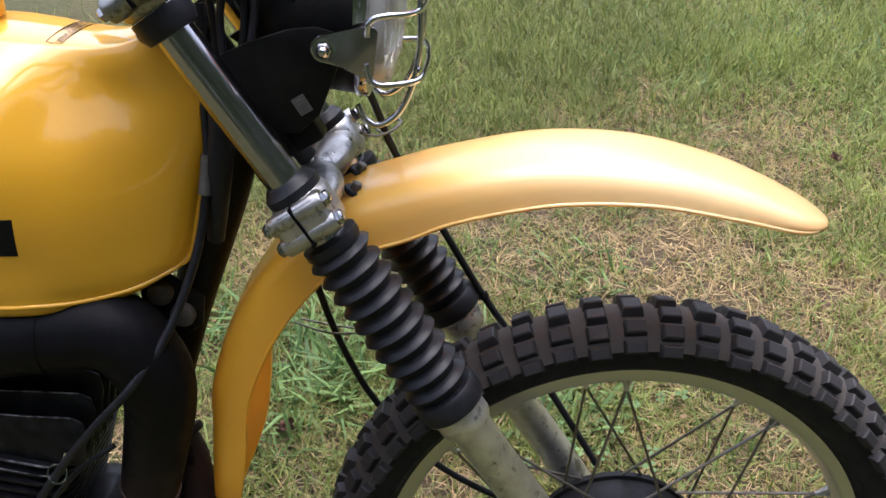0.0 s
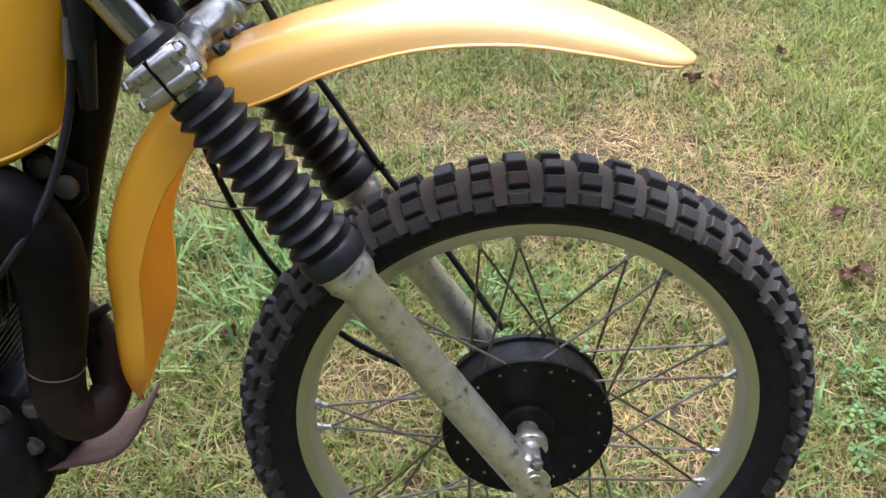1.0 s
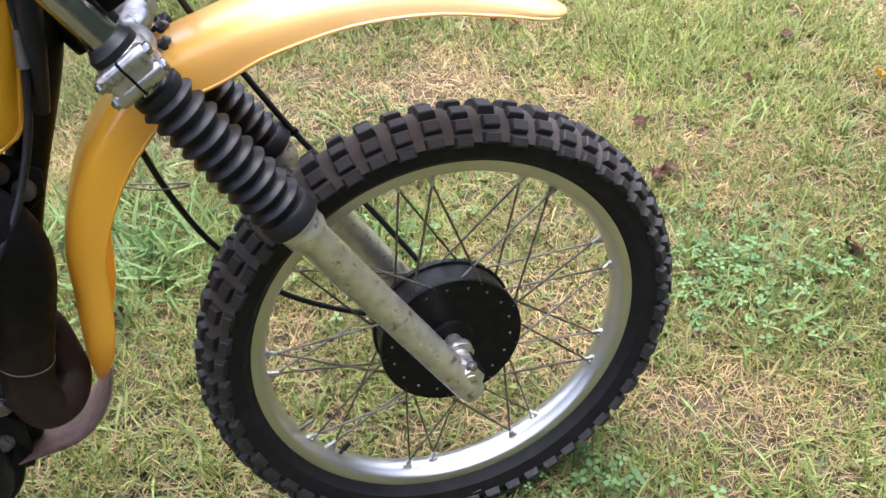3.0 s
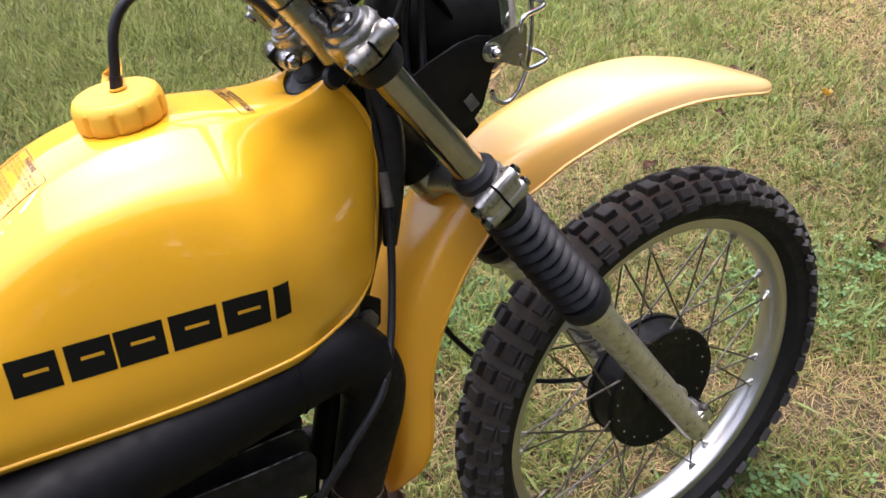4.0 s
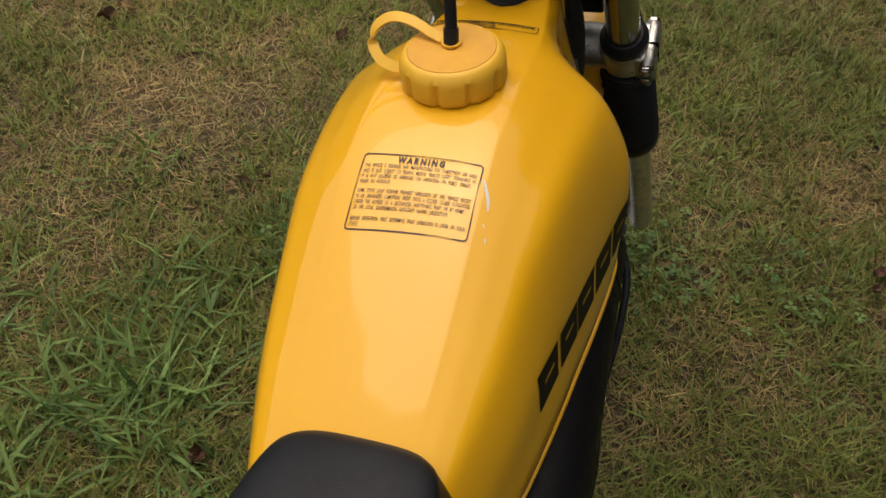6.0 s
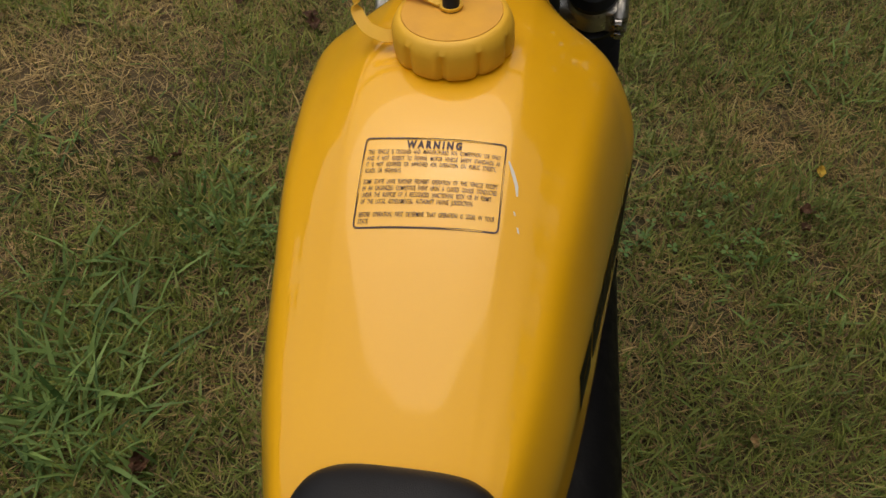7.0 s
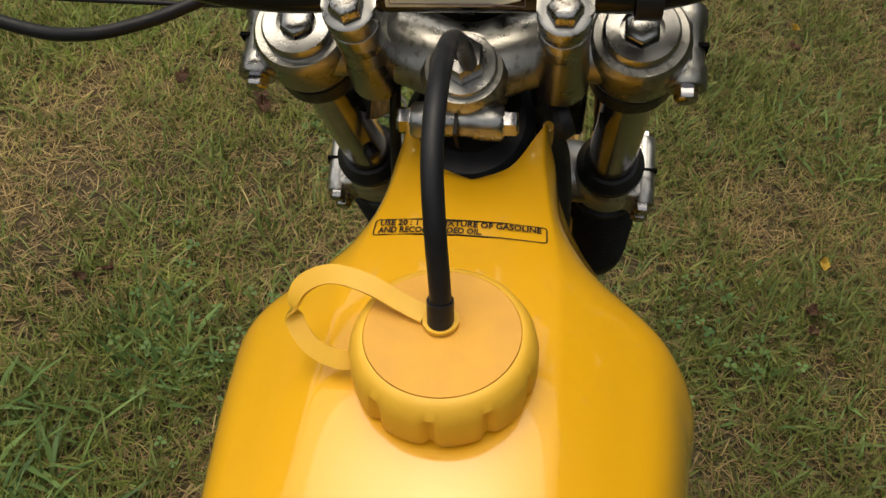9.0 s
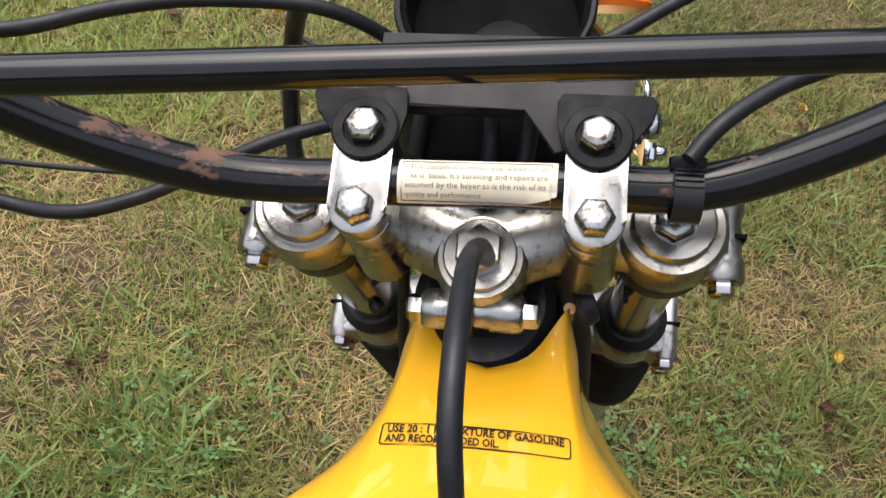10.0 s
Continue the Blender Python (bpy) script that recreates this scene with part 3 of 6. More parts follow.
# -- fuel tank --
def tank_grid():
    """Half sections from the top middle round to the bottom middle, from the seat forwards."""
    sec = []
    #        x      top   flat  shoulder(y, z)   side(y, z)     low(y, z)      bottom
    rows = [(-0.960, 0.853, 0.040, 0.060, 0.842, 0.072, 0.800, 0.070, 0.772, 0.765),
            (-0.900, 0.897, 0.045, 0.071, 0.880, 0.086, 0.815, 0.085, 0.782, 0.772),
            (-0.830, 0.937, 0.049, 0.085, 0.912, 0.103, 0.835, 0.102, 0.788, 0.774),
            (-0.757, 0.977, 0.052, 0.094, 0.944, 0.112, 0.848, 0.112, 0.786, 0.770),
            (-0.707, 0.999, 0.053, 0.101, 0.958, 0.118, 0.850, 0.117, 0.784, 0.766),
            (-0.650, 1.010, 0.054, 0.107, 0.962, 0.125, 0.851, 0.123, 0.783, 0.765),
            (-0.600, 1.009, 0.054, 0.111, 0.960, 0.131, 0.853, 0.127, 0.784, 0.766),
            (-0.560, 1.003, 0.053, 0.109, 0.956, 0.134, 0.858, 0.126, 0.784, 0.766)]
    for x, zt, fl, sy, sz, my, mz, ly, lz, zb in rows:
        sec.append([(x, 0, zt), (x, fl * 0.55, zt - 0.001), (x, fl, zt - 0.004), (x, (fl + sy) / 2 + 0.001, (zt + sz) / 2 + 0.001), (x, sy, sz), (x, my - 0.004, (sz + mz) / 2), (x, my, mz),
                    (x, ly + 0.003, (mz + lz) / 2 - 0.005), (x, ly, lz), (x, ly - 0.009, zb - 0.004), (x, ly * 0.5, zb - 0.005), (x, 0, zb - 0.005)])
    sec.append([(-0.525, 0, 0.996), (-0.525, 0.028, 0.995), (-0.524, 0.050, 0.992), (-0.522, 0.063, 0.976), (-0.520, 0.081, 0.948), (-0.518, 0.107, 0.905), (-0.518, 0.118, 0.858),
                (-0.522, 0.117, 0.808), (-0.524, 0.111, 0.778), (-0.526, 0.101, 0.760), (-0.526, 0.05, 0.758), (-0.526, 0, 0.758)])
    sec.append([(-0.495, 0, 0.990), (-0.494, 0.026, 0.990), (-0.491, 0.046, 0.988), (-0.486, 0.052, 0.972), (-0.477, 0.057, 0.947), (-0.470, 0.077, 0.905), (-0.472, 0.090, 0.858),
                (-0.478, 0.092, 0.808), (-0.481, 0.089, 0.778), (-0.487, 0.081, 0.762), (-0.496, 0.04, 0.760), (-0.498, 0, 0.760)])
    sec.append([(-0.475, 0, 0.985), (-0.472, 0.024, 0.987), (-0.460, 0.042, 0.991), (-0.445, 0.048, 0.974), (-0.432, 0.050, 0.944), (-0.427, 0.056, 0.906), (-0.432, 0.064, 0.858),
                (-0.441, 0.067, 0.814), (-0.448, 0.066, 0.785), (-0.459, 0.058, 0.770), (-0.476, 0.03, 0.767), (-0.481, 0, 0.767)])
    sec.append([(-0.468, 0, 0.980), (-0.462, 0.022, 0.986), (-0.438, 0.042, 1.001), (-0.420, 0.043, 0.975), (-0.406, 0.041, 0.944), (-0.403, 0.041, 0.912), (-0.414, 0.043, 0.860),
                (-0.426, 0.046, 0.818), (-0.435, 0.047, 0.790), (-0.446, 0.046, 0.775), (-0.470, 0.02, 0.772), (-0.475, 0, 0.772)])
    # a tight fold where the flat top meets the chamfer
    sec = np.array(sec)
    a, b = sec[:, 2] + (sec[:, 1] - sec[:, 2]) * 0.2, sec[:, 2] + (sec[:, 3] - sec[:, 2]) * 0.2
    sec = np.concatenate([sec[:, :2], a[:, None], b[:, None], sec[:, 3:]], 1)
    half = cr(sec, 90)
    half = np.swapaxes(cr(np.swapaxes(half, 0, 1), 64), 0, 1)
    other = half[:, -2:0:-1] * np.array([1, -1, 1])
    return np.concatenate([half * np.array([1, 1, 1]), other], 1)


tank = part("fuel_tank", skin(tank_grid(), close_v=True, caps=True), YELLOW, bike, "glossy yellow painted steel fuel tank")

def tank_seam(side):
    """The welded seam that runs along the lower flank and up the front edge."""
    g = tank_grid()
    rows = [g[i][49] for i in range(6, 82, 3)] + [g[84][49], g[86][49]] + [g[89][k] for k in range(47, 16, -3)]
    pts = [Vector((x, side * (y - 0.0002), z)) for x, y, z in rows]
    part("tank_seam", sweep(pts, [0.0024] * 27 + [0.0034] * (len(pts) - 27), 12, smooth_steps=4), YELLOW, tank)


tank_seam(1)
tank_seam(-1)


# -- seat --
def seat_grid():
    rows = []
    for x, w, zt, zb in ((-0.884, 0.034, 0.898, 0.840), (-0.889, 0.046, 0.909, 0.80), (-0.905, 0.060, 0.914, 0.775), (-0.95, 0.070, 0.915, 0.77), (-1.02, 0.080, 0.912, 0.77), (-1.12, 0.092, 0.908, 0.77), (-1.3, 0.096, 0.912, 0.78), (-1.45, 0.094, 0.925, 0.80), (-1.47, 0.088, 0.915, 0.81)):
        rows.append([(x, 0, zt), (x, w * 0.55, zt - 0.001), (x, w * 0.90, zt - 0.006), (x, w, zt - 0.018), (x, w + 0.012, (zt + zb) / 2), (x, w, zb), (x, 0, zb)])
    half = np.swapaxes(cr(np.swapaxes(cr(rows, 60), 0, 1), 30), 0, 1)
    return np.concatenate([half, half[:, -2:0:-1] * np.array([1, -1, 1])], 1) + np.array([0.003, -0.010, 0])


seat = part("seat", skin(seat_grid(), close_v=True, caps=True), VINYL, bike, "black vinyl seat")


# -- front wheel --
AXLE = Vector((0, 0, 0.342))
WM = Matrix.Translation(AXLE) @ Matrix.Rotation(radians(90), 4, "X")   # local z points to the right side of the machine


def wheel():
    prof = [(0.283, 0.0205), (0.283, 0.0225), (0.270, 0.0225), (0.2675, 0.021), (0.2655, 0.017), (0.2625, 0.012), (0.2605, 0.006), (0.2600, 0), (0.2605, -0.006), (0.2625, -0.012), (0.2655, -0.017),
            (0.2675, -0.021), (0.270, -0.0225), (0.283, -0.0225), (0.283, -0.0205), (0.272, -0.0195), (0.268, -0.01), (0.266, 0), (0.268, 0.01), (0.272, 0.0195)]
    rim = part("front_wheel", lathe(prof, WM, 120, closed=True), RIMM, bike, "spoked front wheel with dull aluminium rim")
    tp = []
    for k in range(25):
        a = math.pi * k / 24
        tp.append((0.300 + 0.0405 * math.sin(a) ** 0.9 if 0 < k < 24 else 0.279, 0.045 * math.cos(a) if 0 < k < 24 else (0.019 if k == 0 else -0.019)))
    tp[1], tp[-2] = (0.285, 0.026), (0.285, -0.026)
    tp[2], tp[-3] = (0.293, 0.037), (0.293, -0.037)
    part("tyre", lathe(tp, WM, 120), TYRE, rim, "black knobbly tyre")
    return rim


front_wheel = wheel()


def hub():
    prof = [(0, 0.026), (0.030, 0.026), (0.032, 0.020), (0.090, 0.024), (0.096, 0.027), (0.1035, 0.027), (0.105, 0.024), (0.105, 0.020), (0.101, 0.018), (0.101, -0.018), (0.105, -0.020), (0.105, -0.028), (0.100, -0.030), (0.062, -0.032), (0.034, -0.034), (0.03, -0.040), (0, -0.040)]
    part("hub", lathe(prof, WM, 72), BLACKP, front_wheel, "black painted drum hub")
    part("axle", lathe([(0, 0.020), (0.013, 0.020), (0.013, 0.046), (0.0205, 0.047), (0.0215, 0.049), (0.0215, 0.058), (0.0205, 0.060), (0.012, 0.061), (0.0115, 0.074), (0.0105, 0.082), (0.0085, 0.083), (0.0085, 0.111), (0.007, 0.113), (0, 0.113)], WM, 32), ALUD, front_wheel, "dull steel wheel spindle and spacer")
    part("axle_spacer", lathe([(0, -0.118), (0.012, -0.118), (0.012, -0.034), (0, -0.034)], WM, 24), ALUD, front_wheel)
    part("axle_nut", hexbolt(0.0105, 0.012, WM @ Matrix.Translation((0, 0, 0.096))), STEEL, front_wheel)


hub()


def hub_details():
    bm = lathe([(0, 0.0018), (0.0016, 0.0013), (0.0023, 0), (0, 0)], None, 10)
    bmesh.ops.recalc_face_normals(bm, faces=bm.faces[:])
    me = bpy.data.meshes.new("hub_rivet")
    bm.to_mesh(me)
    bm.free()
    me.materials.append(BOLT)
    for k in range(18):
        a = radians(20 * k + 10)
        part("hub_rivet", me, None, front_wheel, m=WM @ Matrix.Translation((0.0885 * math.cos(a), 0.0885 * math.sin(a), 0.0238)))
    for a, r, mtl, label in ((radians(224), 0.0042, RUBBER, "black rubber valve cap"), (radians(205), 0.0030, SPOKE, "bare rim lock stud")):
        d = Vector((math.cos(a), math.sin(a), 0))
        part("valve_stem", sweep([WM @ (d * 0.262), WM @ (d * 0.252), WM @ (d * 0.251), WM @ (d * 0.236)], [0.003, 0.003, r, r], 12), mtl, front_wheel, label)


hub_details()


def spokes():
    for side in (1, -1):
        for k in range(18):
            a0 = radians(20 * k + (0 if side > 0 else 10))
            turn = 1 if k % 2 else -1
            a1 = a0 + turn * radians(31)
            z0 = side * (0.0235 if side > 0 else 0.0245) * (1.10 if k % 2 else 0.90)
            p0 = Vector((0.099 * math.cos(a0), 0.099 * math.sin(a0), z0))
            p1 = Vector((0.262 * math.cos(a1), 0.262 * math.sin(a1), side * 0.004))
            d = (p1 - p0).normalized()
            part("spoke", sweep([WM @ p0, WM @ (p1 - d * 0.016)], 0.0017, 6), SPOKE, front_wheel)
            part("spoke_nipple", sweep([WM @ (p1 - d * 0.018), WM @ (p1 - d * 0.007), WM @ (p1 - d * 0.006), WM @ (p1 + d * 0.002)], [0.0026, 0.0027, 0.0038, 0.0042], 8), ALUD, front_wheel)


spokes()


def knob_mesh(name, l, w, h):
    bm = block(l, w, h, None, 0.0)
    for v in bm.verts:
        if v.co.z > 0:
            v.co.x *= 0.84
            v.co.y *= 0.86
    bmesh.ops.bevel(bm, geom=[e for e in bm.edges if all(v.co.z > 0 for v in e.verts)], offset=0.0014, segments=1, affect="EDGES")
    bmesh.ops.recalc_face_normals(bm, faces=bm.faces[:])
    me = bpy.data.meshes.new(name)
    bm.to_mesh(me)
    bm.free()
    me.materials.append(KNOB)
    return me


def tread():
    """Rows of knobs straight across the tyre, with dusty grooves between them."""
    band = [(0.300 + 0.0428 * math.cos(a), 0.0470 * math.sin(a)) for a in [radians(-66 + 6 * k) for k in range(23)]]
    part("tread_band", lathe(band, WM, 120), DUST, front_wheel, "dust-greyed grooves of the tread")
    crown, pair_k, shoulder, side_k = knob_mesh("tread_knob", 0.024, 0.026, 0.014), knob_mesh("tread_knob", 0.024, 0.017, 0.014), knob_mesh("tread_knob", 0.0245, 0.0175, 0.0135), knob_mesh("tread_knob", 0.0245, 0.0145, 0.0115)
    rows = 56
    step = 2 * math.pi / rows
    for k in range(rows):
        # angle from the crown, mesh
        layout = ((0.0, crown), (0.60, shoulder), (-0.60, shoulder), (1.04, side_k), (-1.04, side_k)) if k % 2 == 0 else ((0.25, pair_k), (-0.25, pair_k), (0.70, shoulder), (-0.70, shoulder), (1.12, side_k), (-1.12, side_k))
        for lat, me in layout:
            a = k * step + 0.003 * math.sin(7 * k + 3 * lat)
            r = 0.300 + 0.0418 * math.cos(lat)
            zz = 0.0465 * math.sin(lat)
            up = Vector((math.cos(a) * math.cos(lat), math.sin(a) * math.cos(lat), math.sin(lat)))
            tang = Vector((-math.sin(a), math.cos(a), 0))
            side = up.cross(tang)
            m = Matrix((tang, side, up)).transposed().to_4x4()
            m.translation = Vector((r * math.cos(a), r * math.sin(a), zz)) + up * 0.0030
            part("tread_knob", me, None, front_wheel, m=WM @ m)


# -- fork --
def fork():
    for side in (-1, 1):
        M = leg(side)
        slider = part("fork_slider", lathe([(0, 0.258), (0.012, 0.258), (0.0175, 0.261), (0.0198, 0.268), (0.0208, 0.282), (0.0215, 0.40), (0.0218, 0.610), (0.0255, 0.618), (0.0275, 0.622), (0.0275, 0.634), (0.0262, 0.638), (0.0262, 0.646), (0, 0.646)], M, 40), ALUD, bike, "oxidised aluminium lower fork leg")
        lug = join(lathe([(0, -0.019), (0.0150, -0.019), (0.0165, -0.017), (0.0165, 0.014), (0.0150, 0.017), (0, 0.017)], Matrix.Translation((0.002, side * LEG_Y, 0.342)) @ Matrix.Rotation(radians(90), 4, "X"), 28),
                   prism([(0.136, 0.272), (0.166, 0.268), (0.187, 0.288), (0.187, 0.304), (0.172, 0.330), (0.140, 0.350)], 0.024, FM @ Matrix.Translation((0, side * LEG_Y, 0)) @ Matrix.Rotation(radians(90), 4, "X"), 0.005))
        part("axle_lug", lug, ALUD, slider)
        part("lug_slot", block(0.0018, 0.034, 0.020, FM @ Matrix.Translation((0.188, side * LEG_Y, 0.296)), 0), MATTE, slider)
        part("lug_bolt", hexbolt(0.0062, 0.007, FM @ along((0.182, side * (LEG_Y + 0.013), 0.310), (0.4, side, 0.3)), 0.008), BOLT, slider, "weathered clamp bolt")
        prof, n = [(0.0, 0.644), (0.0335, 0.644), (0.0345, 0.648), (0.0345, 0.662), (0.032, 0.666)], 10
        for k in range(n):
            s0, s1 = 0.666 + 0.178 * k / n, 0.666 + 0.178 * (k + 1) / n
            ro = 0.0345 - 0.0035 * k / n
            prof += [(ro - 0.0082, s0 + 0.001), (ro - 0.0080, s0 + 0.0030), (ro - 0.0008, s0 + 0.0107), (ro, s0 + 0.0119), (ro - 0.0007, s0 + 0.0132), (ro - 0.0062, s1 - 0.0005)]
        prof += [(0.026, 0.8455), (0.0275, 0.848), (0.0275, 0.856), (0.0225, 0.858), (0, 0.858)]
        part("fork_boot", lathe(prof, M, 44), RUBBER, bike, "ribbed black rubber fork gaiter")
        part("boot_band", lathe([(0.0260, 0.6405), (0.0310, 0.6405), (0.0325, 0.642), (0.0325, 0.6445), (0.0260, 0.6445)], M, 40), ALUD, bike)
        part("fork_tube", lathe([(0, 0.84), (0.0178, 0.84), (0.0178, 1.128), (0, 1.128)], M, 40), STEEL, bike, "bright steel fork tube")
        part("dust_seal", lathe([(0.0178, 0.905), (0.0255, 0.905), (0.0262, 0.908), (0.0262, 0.914), (0.0235, 0.917), (0.0205, 0.922), (0.0178, 0.923)], M, 36), RUBBER, bike, "black rubber seal ring")
        part("dust_seal", lathe([(0.0178, 1.072), (0.0230, 1.073), (0.0262, 1.080), (0.0262, 1.094), (0.0178, 1.094)], M, 36), RUBBER, bike, "black rubber seal ring")
        part("fork_cap", join(lathe([(0, 1.122), (0.021, 1.122), (0.021, 1.134), (0.0195, 1.136), (0.012, 1.136), (0.012, 1.132), (0, 1.132)], M, 36), hexbolt(0.0105, 0.010, M @ Matrix.Translation((0, 0, 1.129)))), ALU, bike, "aluminium fork cap")


fork()


STEM_X = 0.134


def yoke(name, s0, s1, label, pinch, mtl):
    """A fork yoke: two split rings joined by a waisted bridge; pinch bolts outboard."""
    h, mid = s1 - s0, (s0 + s1) / 2
    bits, clamps = [], []
    for side in (-1, 1):
        bits.append(lathe([(0.0172, s0), (0.0245, s0), (0.0272, s0 + 0.004), (0.0285, s0 + 0.010), (0.0285, s1 - 0.006), (0.0272, s1 - 0.002), (0.0255, s1), (0.0172, s1)], leg(side), 48, closed=True))
        if pinch:
            bits.append(lathe([(0, -0.024), (0.0105, -0.024), (0.0115, -0.022), (0.0115, -0.013), (0.0100, -0.010), (0.0100, 0.010), (0.0115, 0.013), (0.0115, 0.022), (0.0105, 0.024), (0, 0.024)],
                              FM @ Matrix.Translation((LEG_X, side * (LEG_Y + 0.0265), mid)) @ Matrix.Rotation(radians(90), 4, "Y"), 24))
            bits.append(block(0.040, 0.014, h * 0.66, FM @ Matrix.Translation((LEG_X, side * (LEG_Y + 0.022), mid)), 0.004, 3))
        else:
            clamps.append(block(0.050, 0.024, h * 0.98, FM @ Matrix.Translation((LEG_X, side * (LEG_Y + 0.0225), mid)), 0.005, 3))
    # rounded bridge, thick across, and the stem boss
    wide = Matrix.Translation((STEM_X + 0.012, 0, 0)) @ Matrix.Diagonal((1.40, 1, 1, 1))
    bar_ = sweep([(0.007, -0.085, mid), (0.009, -0.060, mid), (0.006, -0.035, mid), (-0.002, 0, mid), (0.006, 0.035, mid), (0.009, 0.060, mid), (0.007, 0.085, mid)],
                 [h * 0.44, h * 0.47, h * 0.49, h * 0.50, h * 0.49, h * 0.47, h * 0.44], 28, smooth_steps=6)
    bar_.transform(FM @ wide)
    bits.append(bar_)
    bits.append(lathe([(0, s0), (0.021, s0), (0.0245, s0 + 0.004), (0.0245, s1 - 0.005), (0.0215, s1 - 0.001), (0, s1 - 0.001)], FM @ Matrix.Translation((STEM_X, 0, 0)), 40))
    body = part(name, join(*bits), mtl, bike, label)
    for bm in clamps:
        part("leg_clamp", bm, mtl, body)
    for side in (-1, 1):
        y = side * (LEG_Y + 0.0265)
        for d in () if pinch else (-0.0105, 0.0105):
            part("clamp_boss", lathe([(0, -0.0275), (0.0085, -0.0275), (0.0095, -0.026), (0.0095, 0.026), (0.0085, 0.0275), (0, 0.0275)], FM @ Matrix.Translation((LEG_X, y, mid + d)) @ Matrix.Rotation(radians(90), 4, "Y"), 20), mtl, body)
        for d, reach in (((0.0, 0.0245),) if pinch else ((-0.0105, 0.0275), (0.0105, 0.0275))):
            part("pinch_bolt", hexbolt(0.0066, 0.007, FM @ along((LEG_X - reach, y, mid + d), (-1, 0, 0)), 0.0086), STEEL, body)
            part("pinch_bolt", hexbolt(0.0066, 0.006, FM @ along((LEG_X + reach, y, mid + d), (1, 0, 0)), 0.0086), STEEL, body)
        part("clamp_slot", block(0.0024, 0.018 if not pinch else 0.020, h * (1.0 if not pinch else 0.5), FM @ Matrix.Translation((LEG_X - 0.001, side * (LEG_Y + 0.0275), mid)), 0), MATTE, body, "dark slot of the split clamp")
    if pinch:
        c = (0.1095, 0.003, s0 + 0.016)
        part("stem_clamp", lathe([(0, -0.026), (0.009, -0.026), (0.0105, -0.024), (0.0105, -0.010), (0.009, -0.008), (0.009, 0.008), (0.0105, 0.010), (0.0105, 0.024), (0.009, 0.026), (0, 0.026)], FM @ Matrix.Translation(c) @ Matrix.Rotation(radians(90), 4, "X"), 24), ALU, body)
        for side in (-1, 1):
            part("pinch_bolt", hexbolt(0.0075, 0.008, FM @ along((c[0], c[1] + side * 0.0265, c[2]), (0, side, 0)), 0.0088), STEEL, body)
        part("clamp_slot", block(0.020, 0.002, 0.0225, FM @ Matrix.Translation((c[0] - 0.002, c[1], c[2])), 0), BLACKP, body, "dark slot of the split clamp")
    return body


yoke("lower_fork_yoke", 0.866, 0.906, "cast aluminium lower fork yoke", False, SATIN)
upper_yoke = yoke("upper_fork_yoke", 1.095, 1.130, "tarnished polished aluminium upper fork yoke", True, TARN)
part("stem_washer", lathe([(0, 1.126), (0.0188, 1.126), (0.0188, 1.1325), (0.0180, 1.1335), (0, 1.1335)], FM @ Matrix.Translation((STEM_X, 0, 0)), 40), ALU, upper_yoke, "bright flat washer")
part("stem_nut", lathe([(0.0052, 1.146), (0.0052, 1.139), (0.0122, 1.1335), (0.0126, 1.1345), (0.0126, 1.1445), (0.0115, 1.146)], FM @ Matrix.Translation((STEM_X, 0, 0)), 6, closed=True), ALU, upper_yoke, "hexagon stem nut")

# -- front fender --
def fender_grid():
    """Rows of full sections from the rear tip under the fork to the front tip: x, z of the crown, half width, drop of the edge."""
    line = [(-0.462, 0.420, 0.010, 0.003), (-0.463, 0.432, 0.021, 0.009), (-0.462, 0.456, 0.039, 0.019), (-0.459, 0.488, 0.057, 0.030), (-0.454, 0.525, 0.066, 0.037), (-0.447, 0.575, 0.066, 0.040), (-0.437, 0.640, 0.065, 0.042), (-0.400, 0.722, 0.063, 0.045), (-0.348, 0.787, 0.062, 0.046), (-0.292, 0.829, 0.062, 0.046),
            (-0.237, 0.847, 0.062, 0.046), (-0.181, 0.860, 0.065, 0.038), (-0.090, 0.872, 0.069, 0.032), (0.0, 0.866, 0.070, 0.027), (0.078, 0.844, 0.067, 0.021), (0.126, 0.823, 0.059, 0.015), (0.152, 0.810, 0.046, 0.010), (0.166, 0.802, 0.029, 0.005), (0.173, 0.797, 0.010, 0.002)]
    a = cr(np.array(line), 110)
    g = []
    prof = [(-1.07, 1.03), (-1.0, 1.0), (-0.985, 0.90), (-0.96, 0.60), (-0.90, 0.32), (-0.80, 0.14), (-0.64, 0.055), (-0.42, 0.020), (-0.2, 0.005), (0, 0)]
    prof = prof + [(-y, d) for y, d in prof[-2::-1]]
    for i, (x, z, w, drop) in enumerate(a):
        t = a[min(i + 1, len(a) - 1)] - a[max(i - 1, 0)]
        t = np.array([t[0], t[1]]) / np.hypot(t[0], t[1])
        nrm = np.array([t[1], -t[0]])      # towards the wheel
        off = -0.062 * max(0.0, x + 0.25)      # its front end points a little to the right
        g.append([(x + nrm[0] * drop * d, y * w + off, z + nrm[1] * drop * d) for y, d in prof])
    return g


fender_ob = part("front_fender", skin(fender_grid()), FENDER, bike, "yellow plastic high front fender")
fs = fender_ob.modifiers.new("thickness", "SOLIDIFY")
fs.thickness, fs.offset = 0.0028, 1.0

def fender_bead(side):
    """The raised bead just inside the fender's edge."""
    g = fender_grid()
    pts = [Vector(row[3 if side < 0 else -4]) + Vector((0, side * 0.0004, 0)) for row in g[50:-5]]
    part("fender_bead", sweep(pts, 0.0017, 8), FENDER, fender_ob)


